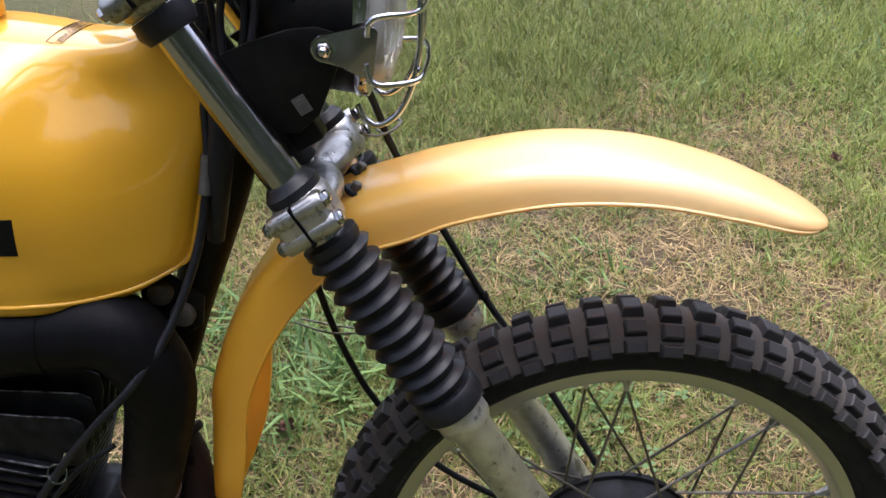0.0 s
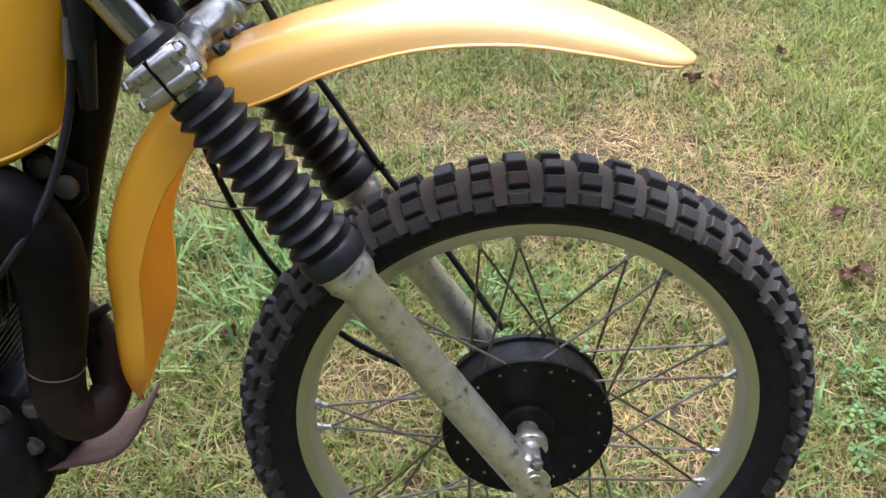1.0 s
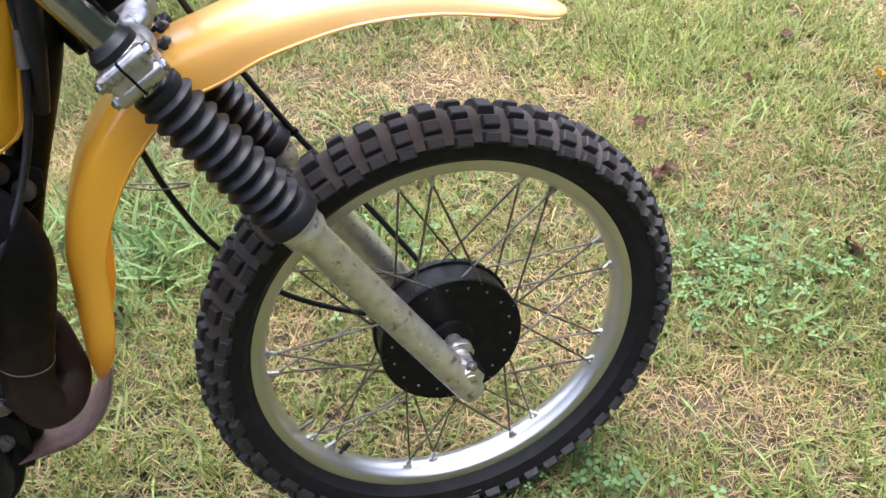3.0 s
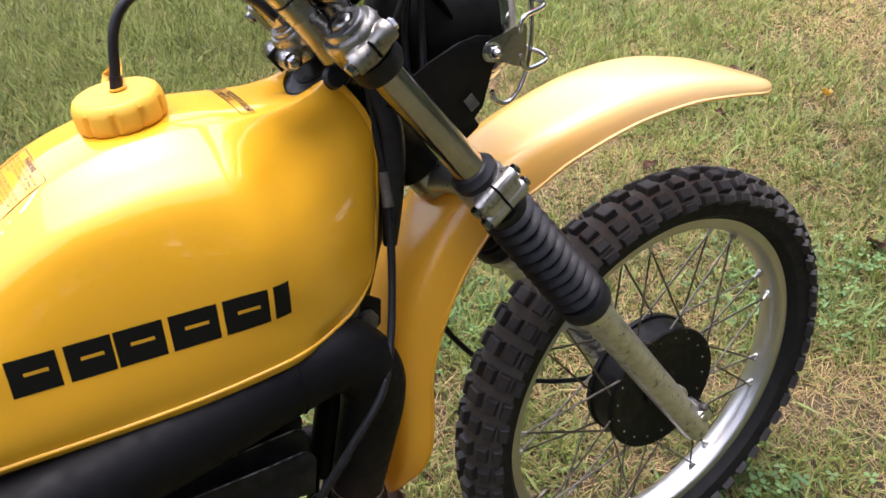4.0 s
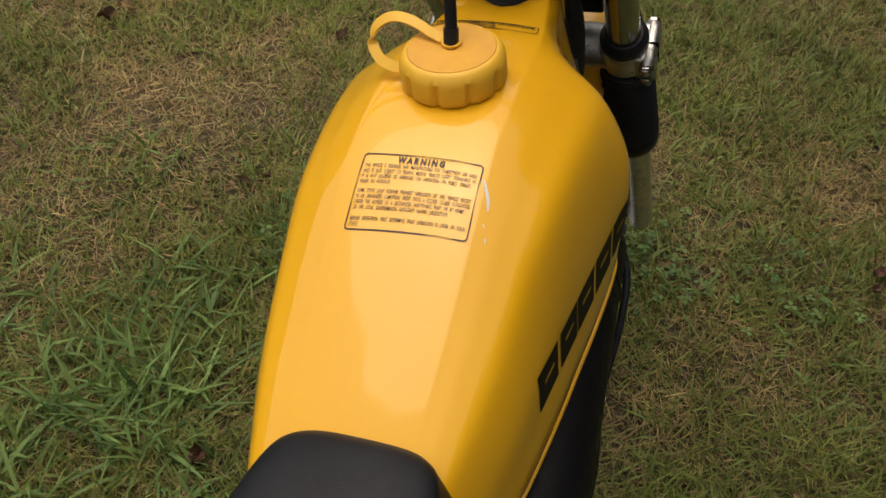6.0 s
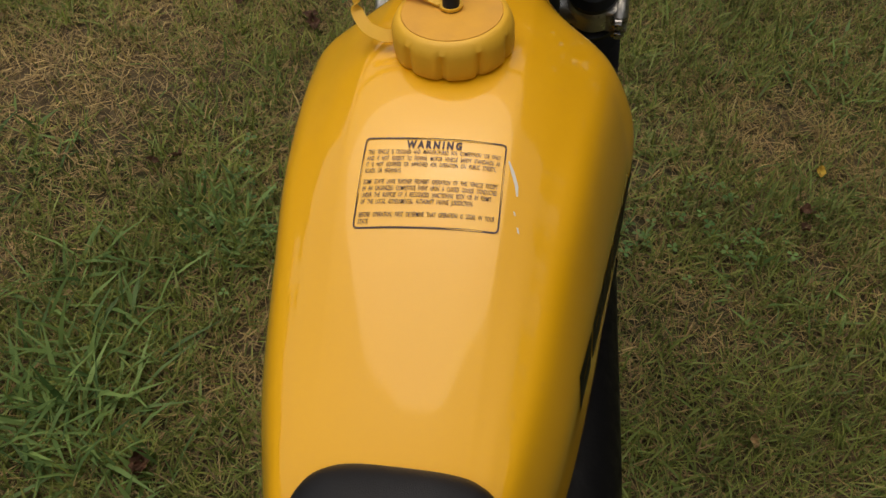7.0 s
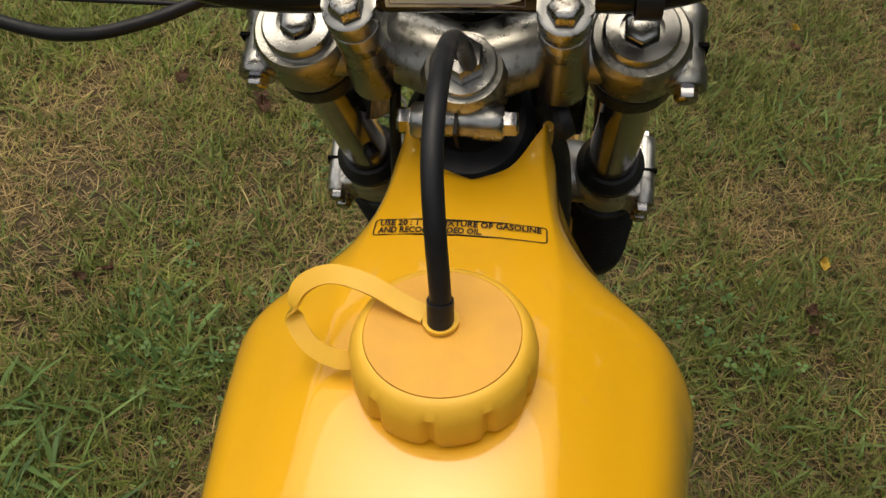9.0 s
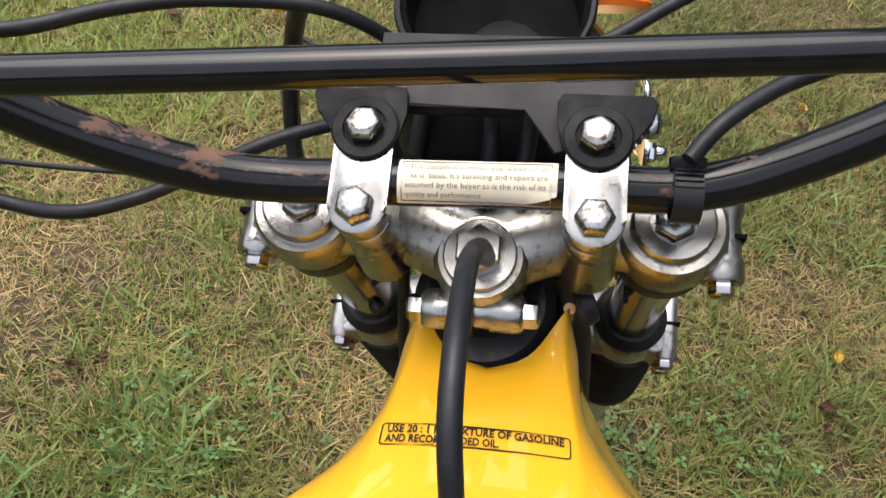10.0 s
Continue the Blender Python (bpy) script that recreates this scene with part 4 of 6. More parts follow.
fender_bead(1)
fender_bead(-1)
for side in (-1, 1):
    for x, z in ((-0.276, 0.850), (-0.286, 0.832)):
        nut = part("fender_bolt", hexbolt(0.0058, 0.010, along((x, side * 0.026, z - 0.012), (0.5, 0, 0.86)), 0.0), BOLT, fender_ob, "weathered fender bolt")
        part("rubber_washer", lathe([(0, 0), (0.0105, 0), (0.0115, 0.002), (0.0105, 0.0045), (0, 0.0045)], along((x, side * 0.026, z - 0.014), (0.5, 0, 0.86)), 20), RUBBER, fender_ob)


# -- handlebar --
def bar_mat():
    """Black enamel worn through to rust on the upper left bend."""
    m = mat("handlebar_enamel", (0.007, 0.007, 0.008), 0.14, spec=0.28)
    nt = m.node_tree
    b = nt.nodes["Principled BSDF"]
    co = nt.nodes.new("ShaderNodeTexCoord")
    n = nt.nodes.new("ShaderNodeTexNoise")
    n.inputs["Scale"].default_value, n.inputs["Detail"].default_value, n.inputs["Distortion"].default_value = 85, 14, 0.3
    n.inputs["Roughness"].default_value = 0.68
    r = nt.nodes.new("ShaderNodeValToRGB")
    r.color_ramp.elements[0].position, r.color_ramp.elements[1].position = 0.60, 0.66
    n2 = nt.nodes.new("ShaderNodeTexNoise")
    n2.inputs["Scale"].default_value, n2.inputs["Detail"].default_value = 120, 6
    r2 = nt.nodes.new("ShaderNodeValToRGB")
    r2.color_ramp.elements[0].color, r2.color_ramp.elements[1].color = (0.05, 0.038, 0.032, 1), (0.19, 0.09, 0.055, 1)
    mx = nt.nodes.new("ShaderNodeMix")
    mx.data_type = "RGBA"
    mx.inputs["A"].default_value = (0.010, 0.010, 0.011, 1)
    mr = nt.nodes.new("ShaderNodeMapRange")
    mr.inputs["To Min"].default_value, mr.inputs["To Max"].default_value = 0.13, 0.75
    nt.links.new(co.outputs["Object"], n2.inputs["Vector"])
    # the rust lies along the top of the left bend and in spots on the right
    mp = nt.nodes.new("ShaderNodeMapping")
    mp.inputs["Scale"].default_value = (1.0, 0.38, 1.0)
    nt.links.new(co.outputs["Object"], mp.inputs["Vector"])
    nt.links.new(mp.outputs["Vector"], n.inputs["Vector"])
    sp, br, ad = nt.nodes.new("ShaderNodeSeparateXYZ"), nt.nodes.new("ShaderNodeMapRange"), nt.nodes.new("ShaderNodeMath")
    br.inputs["From Min"].default_value, br.inputs["From Max"].default_value = 0.06, 0.10
    br.inputs["To Min"].default_value, br.inputs["To Max"].default_value = -0.01, 0.070
    up, sc, ad2 = nt.nodes.new("ShaderNodeSeparateXYZ"), nt.nodes.new("ShaderNodeMapRange"), nt.nodes.new("ShaderNodeMath")
    geo = nt.nodes.new("ShaderNodeNewGeometry")
    sc.inputs["From Min"].default_value, sc.inputs["From Max"].default_value = 0.1, 0.95
    sc.inputs["To Min"].default_value, sc.inputs["To Max"].default_value = -0.10, 0.015
    nt.links.new(geo.outputs["Normal"], up.inputs[0])
    nt.links.new(up.outputs["Z"], sc.inputs["Value"])
    nt.links.new(co.outputs["Object"], sp.inputs[0])
    nt.links.new(sp.outputs["Y"], br.inputs["Value"])
    nt.links.new(n.outputs["Fac"], ad2.inputs[0])
    nt.links.new(sc.outputs["Result"], ad2.inputs[1])
    nt.links.new(ad2.outputs[0], ad.inputs[0])
    nt.links.new(br.outputs["Result"], ad.inputs[1])
    nt.links.new(ad.outputs[0], r.inputs["Fac"])
    nt.links.new(n2.outputs["Fac"], r2.inputs["Fac"])
    nt.links.new(r.outputs["Color"], mx.inputs["Factor"])
    nt.links.new(r2.outputs["Color"], mx.inputs["B"])
    nt.links.new(mx.outputs["Result"], b.inputs["Base Color"])
    nt.links.new(r.outputs["Color"], mr.inputs["Value"])
    nt.links.new(mr.outputs["Result"], b.inputs["Roughness"])
    return m


BAR_X, BAR_S = 0.157, 1.171
BC = FM @ Vector((BAR_X, 0, BAR_S))


def handlebar():
    half = [(0.040, 0.44, 0.138), (0.000, 0.36, 0.134), (0.010, 0.29, 0.118), (0.008, 0.235, 0.080), (0.004, 0.185, 0.039), (0.001, 0.135, 0.011), (0, 0.095, 0), (0, 0.05, 0)]
    left = [(BC.x - dx, y, BC.z + dz) for dx, y, dz in half]
    pts = left + [(x, -y, z) for x, y, z in left[::-1]]
    # the bar sits slightly askew, its right end ahead
    pts = [(x - 0.044 * y - 0.115 * math.copysign(max(0.0, abs(y) - 0.09), y), y + BC.y, z) for x, y, z in pts]
    return part("handlebar", sweep(pts, 0.0111, 24, smooth_steps=8), bar_mat(), bike, "black steel handlebar with rusty patches")


bar = handlebar()
part("crossbar", sweep([(-0.510, 0.262, 1.176), (-0.481, 0, 1.178), (-0.450, -0.262, 1.180)], 0.0083, 22), BLACKG, bar, "straight black brace tube")


def bar_clamps():
    for side in (-1, 1):
        y = side * 0.0535
        stadium = [(0.0175 * c_ + 0.0135 * math.cos(radians(a)), 0.0135 * math.sin(radians(a))) for c_, a0 in ((1, -90), (-1, 90)) for a in range(a0, a0 + 181, 15)]
        post = part("bar_riser", join(lathe([(0, 1.100), (0.0160, 1.100), (0.0150, 1.120), (0.0138, 1.140), (0.0134, 1.156), (0, 1.156)], FM @ Matrix.Translation((BAR_X - 0.0165, y, 0)), 28),
                                      lathe([(0, 1.108), (0.0145, 1.108), (0.0138, 1.130), (0.0134, 1.156), (0, 1.156)], FM @ Matrix.Translation((BAR_X + 0.012, y, 0)), 28),
                                      prism(stadium, 0.020, FM @ Matrix.Translation((BAR_X, y, BAR_S - 0.0112)), 0.0012)), ALU, bike, "polished aluminium handlebar riser")
        cap = part("bar_clamp_cap", prism([(x * 1.03, w * 1.03) for x, w in stadium], 0.0135, FM @ Matrix.Translation((BAR_X, y, BAR_S + 0.0074)), 0.0022), ALU, bike, "polished aluminium clamp cap")
        for d in (-0.0195, 0.0195):
            part("clamp_bolt", hexbolt(0.0090, 0.0100, FM @ Matrix.Translation((BAR_X + d, y, BAR_S + 0.0135)) @ Matrix.Rotation(radians(13 + 900 * d * side), 4, "Z"), 0.0104), BOLTCH, cap, "pitted chromed hexagon bolt")
        # black pressed bracket under the front bolt: a rounded tab that widens ahead, its outer rim turned down
        tab = [(0.0165 * math.cos(a), 0.0172 * math.sin(a)) for a in [math.pi * 0.5 + math.pi * k / 12 for k in range(13)]] + [(0.006, -0.0185 if side > 0 else -0.0240), (0.016, -0.0190 if side > 0 else -0.0270), (0.020, -0.0170 if side > 0 else -0.0240), (0.020, 0.0240 if side > 0 else 0.0170), (0.016, 0.0270 if side > 0 else 0.0190), (0.006, 0.0240 if side > 0 else 0.0185)]
        br = part("bracket_tab", prism(tab, 0.0032, FM @ Matrix.Translation((BAR_X + 0.0215, y, BAR_S + 0.0132)), 0.001), BLACKW, bike, "scuffed black steel lamp bracket tab")
        part("tab_boss", lathe([(0.0105, 0.0), (0.0150, 0.0), (0.0160, 0.0012), (0.0150, 0.0024), (0.0105, 0.0024)], FM @ Matrix.Translation((BAR_X + 0.0195, y, BAR_S + 0.0146)), 32, closed=True), BLACKW, br)
    # dusty cross plate between the tabs, with a gusset on one side
    plate = part("bracket_plate", prism([(0.036, 0.052), (0.036, -0.020), (0.014, -0.034), (0.016, -0.040), (0.034, -0.058), (0.044, -0.070), (0.072, -0.070), (0.074, -0.058), (0.074, 0.052)], 0.0026,
                                        FM @ Matrix.Translation((BAR_X, 0, BAR_S + 0.0070)), 0.0008), DUSTB, bike, "dusty black steel cross plate of the lamp bracket")
    part("plate_lip", block(0.003, 0.070, 0.010, FM @ Matrix.Translation((BAR_X + 0.0365, 0.016, BAR_S + 0.0030)), 0.0008), BLACKW, plate)
    part("plate_screw", hexbolt(0.0062, 0.006, FM @ Matrix.Translation((BAR_X + 0.047, 0.046, BAR_S + 0.0096)), 0.0085), BOLT, plate, "weathered plate screw")


bar_clamps()


def strap_on_bar():
    bits = [lathe([(0.0112, -0.0065), (0.0128, -0.0065), (0.0128, 0.0065), (0.0112, 0.0065)], Matrix.Translation((BC.x, -0.089, BC.z)) @ Matrix.Rotation(radians(90), 4, "X"), 32, closed=True)]
    band = part("cable_strap", join(*bits), RUBBER, bike, "black ridged rubber strap round the bar")
    for k in range(14):
        a = radians(60 + 13 * k)
        p = Vector((BC.x - 0.0131 * math.cos(a), -0.089, BC.z + 0.0131 * math.sin(a)))
        part("strap_rib", block(0.0014, 0.0125, 0.0018, Matrix.Translation(p) @ Matrix.Rotation(a - math.pi / 2, 4, "Y"), 0), RUBBER, band)
    part("strap_head", block(0.009, 0.016, 0.006, Matrix.Translation((BC.x + 0.010, -0.089, BC.z + 0.011)) @ Matrix.Rotation(radians(40), 4, "Y"), 0.001), BLACKP, band)


strap_on_bar()


# -- lettering --
def text_mesh(body, weight):
    cu = bpy.data.curves.new("lettering", "FONT")
    cu.body, cu.size, cu.resolution_u, cu.offset = body, 1.0, 2, weight
    ob = new("lettering", cu)
    me = bpy.data.meshes.new_from_object(ob)
    bpy.data.objects.remove(ob)
    bpy.data.curves.remove(cu)
    return me


def text_line(body, u0, u1, v, h, bold=0.0):
    """A bmesh of one line in the u, v plane, from u0 to u1, on the base line v, capitals h high."""
    me = text_mesh(body, bold)
    bm = bmesh.new()
    bm.from_mesh(me)
    bpy.data.meshes.remove(me)
    xs = [w.co.x for w in bm.verts]
    lo, hi = min(xs), max(xs)
    for w in bm.verts:
        w.co = Vector((u0 + (w.co.x - lo) / (hi - lo) * (u1 - u0), v + w.co.y / 0.69 * h, 0))
    return bm


def frame_line(u0, v0, u1, v1, wu, wv, ru, rv):
    """A rounded rectangle outline; line widths and corner radii along u and v."""
    def loop(d):
        out = []
        for cx, cy, a0 in ((u1 - ru, v1 - rv, 0), (u0 + ru, v1 - rv, 90), (u0 + ru, v0 + rv, 180), (u1 - ru, v0 + rv, 270)):
            out += [(cx + (ru - d * wu) * math.cos(radians(a0 + 15 * k)), cy + (rv - d * wv) * math.sin(radians(a0 + 15 * k))) for k in range(7)]
        return out
    bm = bmesh.new()
    a, b = [bm.verts.new((x, y, 0)) for x, y in loop(0)], [bm.verts.new((x, y, 0)) for x, y in loop(1)]
    for k in range(len(a)):
        m = (k + 1) % len(a)
        bm.faces.new((a[k], a[m], b[m], b[k]))
    bmesh.ops.subdivide_edges(bm, edges=bm.edges[:], cuts=3)
    return bm


tank_bm = bmesh.new()
tank_bm.from_mesh(tank.data)
TANK_TREE = BVHTree.FromBMesh(tank_bm)
tank_bm.free()


def lay_on_top(bm, place, lift=0.0006):
    """Lays a flat u, v drawing on the top of the tank; place maps u, v to x, y."""
    for w in bm.verts:
        x, y = place(w.co.x, w.co.y)
        hit = TANK_TREE.ray_cast(Vector((x, y, 1.3)), Vector((0, 0, -1)))[0]
        w.co = hit + Vector((0, 0, lift))
    return bm


def quad_map(tl, tr, bl, br):
    def place(u, v):
        return tuple((tl[k] * (1 - u) + tr[k] * u) * v + (bl[k] * (1 - u) + br[k] * u) * (1 - v) for k in (0, 1))
    return place


def tank_labels():
    warn = quad_map((-0.7085, 0.0395), (-0.7060, -0.0495), (-0.7640, 0.0395), (-0.7595, -0.0500))
    part("warning_label", lay_on_top(frame_line(0, 0, 1, 1, 0.011, 0.020, 0.035, 0.06), warn), INK, tank, "printed warning panel with dark border", smooth=False)
    part("lettering", lay_on_top(text_line("W A R N I N G", 0.30, 0.69, 0.872, 0.085, 0.055), warn, 0.0007), INK, tank, smooth=False)
    lines = (("THIS VEHICLE IS DESIGNED AND MANUFACTURED FOR COMPETITION USE ONLY", 0.035, 0.965, 0.800), ("AND IS NOT SUBJECT TO FEDERAL MOTOR VEHICLE SAFETY STANDARDS AS", 0.035, 0.965, 0.725),
             ("IT IS NOT EQUIPPED OR APPROVED FOR OPERATION ON PUBLIC STREETS,", 0.035, 0.94, 0.655), ("ROADS OR HIGHWAYS.", 0.035, 0.29, 0.585),
             ("SOME STATE LAWS FURTHER PROHIBIT OPERATION OF THIS VEHICLE EXCEPT", 0.035, 0.965, 0.465), ("IN AN ORGANIZED COMPETITIVE EVENT UPON A CLOSED COURSE CONDUCTED", 0.035, 0.965, 0.395),
             ("UNDER THE AUSPICES OF A RECOGNIZED SANCTIONING BODY OR BY PERMIT", 0.035, 0.93, 0.325), ("OF THE LOCAL GOVERNMENTAL AUTHORITY HAVING JURISDICTION.", 0.035, 0.81, 0.255),
             ("BEFORE OPERATION, FIRST DETERMINE THAT OPERATION IS LEGAL IN YOUR", 0.035, 0.965, 0.120), ("STATE.", 0.035, 0.11, 0.050))
    for body, u0, u1, v in lines:
        part("lettering", lay_on_top(text_line(body.replace(" ", "   "), u0, u1, v, 0.048, 0.008), warn, 0.0007), INK, tank, smooth=False)
    fuel = quad_map((-0.5165, 0.0475), (-0.5165, -0.0455), (-0.5315, 0.0470), (-0.5305, -0.0460))
    part("fuel_label", lay_on_top(frame_line(0, 0, 1, 1, 0.008, 0.062, 0.025, 0.17), lambda u, v: fuel(u, v)), INKF, tank, "printed fuel mixture panel with dark border", smooth=False)
    for body, u0, u1, v in (("USE 20 : 1 PREMIXTURE OF GASOLINE", 0.035, 0.965, 0.56), ("AND RECOMMENDED OIL.", 0.03, 0.63, 0.13)):
        part("lettering", lay_on_top(text_line(body, u0, u1, v, 0.33, 0.03), fuel, 0.0008), INKF, tank, smooth=False)
    # pale scratches behind the label
    for pts in (((-0.716, -0.0515), (-0.722, -0.0545), (-0.729, -0.0575), (-0.735, -0.0585)), ((-0.744, -0.0575), (-0.746, -0.0585)), ((-0.752, -0.0605), (-0.755, -0.0615))):
        bm = bmesh.new()
        rows = []
        for k, (x, y) in enumerate(pts):
            w = 0.0012 if 0 < k < len(pts) - 1 else 0.0005
            rows.append([bm.verts.new((x, y + w, 0)), bm.verts.new((x, y - w, 0))])
        for a, b in zip(rows, rows[1:]):
            bm.faces.new((a[0], a[1], b[1], b[0]))
        part("paint_scratch", lay_on_top(bm, lambda u, v: (u, v), 0.0003), DIRTW, tank, "pale grey scrape in the paint", smooth=False)


tank_labels()


def tank_emblem(side):
    """The maker's mark as plain slanted blocks along the flank."""
    spans = ((-0.796, -0.756), (-0.750, -0.712), (-0.710, -0.669), (-0.664, -0.622), (-0.617, -0.576), (-0.571, -0.555))
    for x0, x1 in spans:
        bm = bmesh.new()
        nu, nv = 10, 10
        g = []
        for i in range(nu + 1):
            col = []
            for k in range(nv + 1):
                u, v = i / nu, k / nv
                x = x0 + (x1 - x0) * u + 0.004 * (v - 0.5)
                z = 0.8465 + (x + 0.795) * (-0.0173 / 0.236) + 0.0355 * v
                hit = TANK_TREE.ray_cast(Vector((x, side * 0.3, z)), Vector((0, -side, 0)))[0]
                col.append(bm.verts.new(hit + Vector((0, side * 0.0004, 0))))
            g.append(col)
        wide = x1 - x0 > 0.03
        for i in range(nu):
            for k in range(nv):
                if wide and k == 5 and 3 <= i <= 7:
                    continue
                bm.faces.new((g[i][k], g[i + 1][k], g[i + 1][k + 1], g[i][k + 1]))
        part("emblem_block", bm, INKB, tank, "black slanted block of the maker's mark", smooth=False)


tank_emblem(-1)
tank_emblem(1)


# -- filler cap --
CAP = Vector((-0.6245, -0.004, 1.0095))


def filler_cap():
    bm = lathe([(0, 0), (0.0395, 0), (0.0412, 0.002), (0.0418, 0.006), (0.0418, 0.017), (0.0410, 0.0205), (0.0385, 0.0255), (0.0360, 0.0275), (0.0345, 0.0278), (0.0338, 0.0265), (0, 0.0265)], None, 144)
    for v in bm.verts:
        a = (math.degrees(math.atan2(v.co.y, v.co.x)) + 8) % 36
        if v.co.z < 0.0185 and v.co.xy.length > 0.03:
            dent = 1 - 0.075 * math.exp(-((a - 6) / 3.4) ** 2)
            v.co.x *= dent
            v.co.y *= dent
    bm.transform(Matrix.Translation(CAP) @ Matrix.Diagonal((0.975, 0.975, 0.97, 1)))
    cap = part("filler_cap", bm, CAPY, bike, "yellow fluted plastic filler cap")
    part("cap_disc", lathe([(0, 0), (0.0332, 0), (0.0332, 0.0008), (0, 0.0008)], Matrix.Translation(CAP + Vector((0, 0, 0.0264))), 64), CAPTOP, cap, "sun-stained orange disc of the cap")
    c = CAP + Vector((0.004, 0.001, 0.0282))
    part("strap_eye", lathe([(0.0045, 0), (0.0078, 0), (0.0078, 0.0018), (0.0045, 0.0018)], Matrix.Translation(c), 32, closed=True), CAPY, cap)
    mid = [c + Vector((0.002, 0.007, 0.0012)), c + Vector((0.006, 0.018, 0.004)), c + Vector((0.011, 0.034, 0.0095)), c + Vector((0.014, 0.050, 0.0100)), c + Vector((0.011, 0.0625, 0.004)), c + Vector((0.004, 0.066, -0.006)), c + Vector((-0.005, 0.058, -0.015)), c + Vector((-0.010, 0.045, -0.018)), c + Vector((-0.009, 0.036, -0.018))]
    pts, _ = spline([Vector(p) for p in mid], [0] * len(mid), 8)
    bm = bmesh.new()
    rows = []
    for i, p in enumerate(pts):
        d = (pts[min(i + 1, len(pts) - 1)] - pts[max(i - 1, 0)]).normalized()
        k = i / (len(pts) - 1)
        wide = Vector((1, 0.15, 0.25 + 0.9 * k)).normalized()
        wide = (wide - d * wide.dot(d)).normalized()
        nrm = d.cross(wide) * 0.0009
        w = 0.0042
        rows.append([bm.verts.new(p + wide * w + nrm), bm.verts.new(p - wide * w + nrm), bm.verts.new(p - wide * w - nrm), bm.verts.new(p + wide * w - nrm)])
    for a, b in zip(rows, rows[1:]):
        for k in range(4):
            bm.faces.new((a[k], a[(k + 1) % 4], b[(k + 1) % 4], b[k]))
    bm.faces.new(rows[0])
    bm.faces.new(rows[-1][::-1])
    part("cap_strap", bm, CAPY, cap, "looped yellow plastic retaining strap")


filler_cap()
hose = part("vent_hose", sweep([(-0.622, -0.003, 1.036), (-0.6175, -0.003, 1.054), (-0.6075, -0.001, 1.086), (-0.590, 0.001, 1.106), (-0.560, 0.002, 1.1145), (-0.515, 0.003, 1.105), (-0.480, 0.002, 1.081), (-0.462, 0.001, 1.058), (-0.452, 0, 1.043)], 0.0047, 16, smooth_steps=6), RUBBER, bike, "black rubber breather hose")
part("hose_sleeve", sweep([(-0.6222, -0.003, 1.0355), (-0.6185, -0.003, 1.0495)], 0.0058, 16), RUBBER, hose)


# -- head tube, frame, bracket --
part("head_tube", lathe([(0, 0.908), (0.030, 0.908), (0.030, 0.925), (0.027, 0.932), (0.026, 0.95), (0.026, 1.055), (0.030, 1.062), (0.031, 1.083), (0, 1.083)], FM @ Matrix.Translation((STEM_X - 0.002, 0, 0)), 36), BLACKP, bike, "black steering head tube")
part("down_tube", sweep([(-0.385, 0, 0.90), (-0.408, 0, 0.83), (-0.462, 0, 0.705), (-0.500, 0, 0.605), (-0.545, 0, 0.47), (-0.575, 0, 0.36)], [0.026, 0.024, 0.022, 0.0215, 0.021, 0.021], 24, smooth_steps=5), BLACKP, bike, "black front frame tube")
part("frame_gusset", prism([(-0.375, 0.905), (-0.435, 0.975), (-0.51, 0.96), (-0.50, 0.90), (-0.44, 0.80), (-0.415, 0.82)], 0.030, Matrix.Rotation(radians(90), 4, "X"), 0.004), BLACKP, bike, "black welded frame gusset")
part("top_tube", sweep([(-0.44, 0, 0.935), (-0.60, 0, 0.90), (-0.90, 0, 0.83)], 0.022, 16), BLACKP, bike, "black frame top tube")
for side in (-1, 1):
    part("cradle_tube", sweep([(-0.575, 0, 0.40), (-0.59, side * 0.035, 0.35), (-0.63, side * 0.065, 0.315), (-0.80, side * 0.08, 0.30), (-1.0, side * 0.085, 0.32)], 0.015, 14, smooth_steps=6), BLACKP, bike, "black frame cradle tube")
bracket = part("pipe_bracket", prism([(-0.492, 0.762), (-0.468, 0.766), (-0.432, 0.735), (-0.438, 0.705), (-0.462, 0.690), (-0.480, 0.715), (-0.496, 0.735)], 0.006, Matrix.Translation((0, -0.040, 0)) @ Matrix.Rotation(radians(90), 4, "X"), 0.002), BLACKP, bike, "black pipe mounting bracket")
for x, z in ((-0.4735, 0.744), (-0.455, 0.719)):
    part("bracket_bolt", lathe([(0, 0), (0.0125, 0), (0.0125, 0.006), (0.011, 0.009), (0.007, 0.010), (0, 0.010)], along((x, -0.043, z), (0, -1, 0)), 24), BOLT, bracket, "weathered domed bolt")
part("head_cover", lathe([(0, 0), (0.036, 0), (0.040, 0.004), (0.040, 0.018), (0.034, 0.024), (0, 0.024)], FM @ Matrix.Translation((STEM_X - 0.012, 0, 1.058)), 36), RUBBER, bike, "black rubber head bearing cover")
part("taped_loom", sweep([(-0.395, -0.03, 0.985), (-0.385, -0.045, 0.93), (-0.395, -0.05, 0.87), (-0.41, -0.045, 0.80)], [0.010, 0.013, 0.012, 0.008], 12, smooth_steps=5), RUBBER, bike, "black taped wiring loom")
part("grommet", lathe([(0, 0), (0.010, 0), (0.012, 0.004), (0.010, 0.010), (0, 0.011)], along((-0.437, -0.046, 1.000), (0.2, -1, 0.3)), 20), RUBBER, bike, "small black rubber buffer")


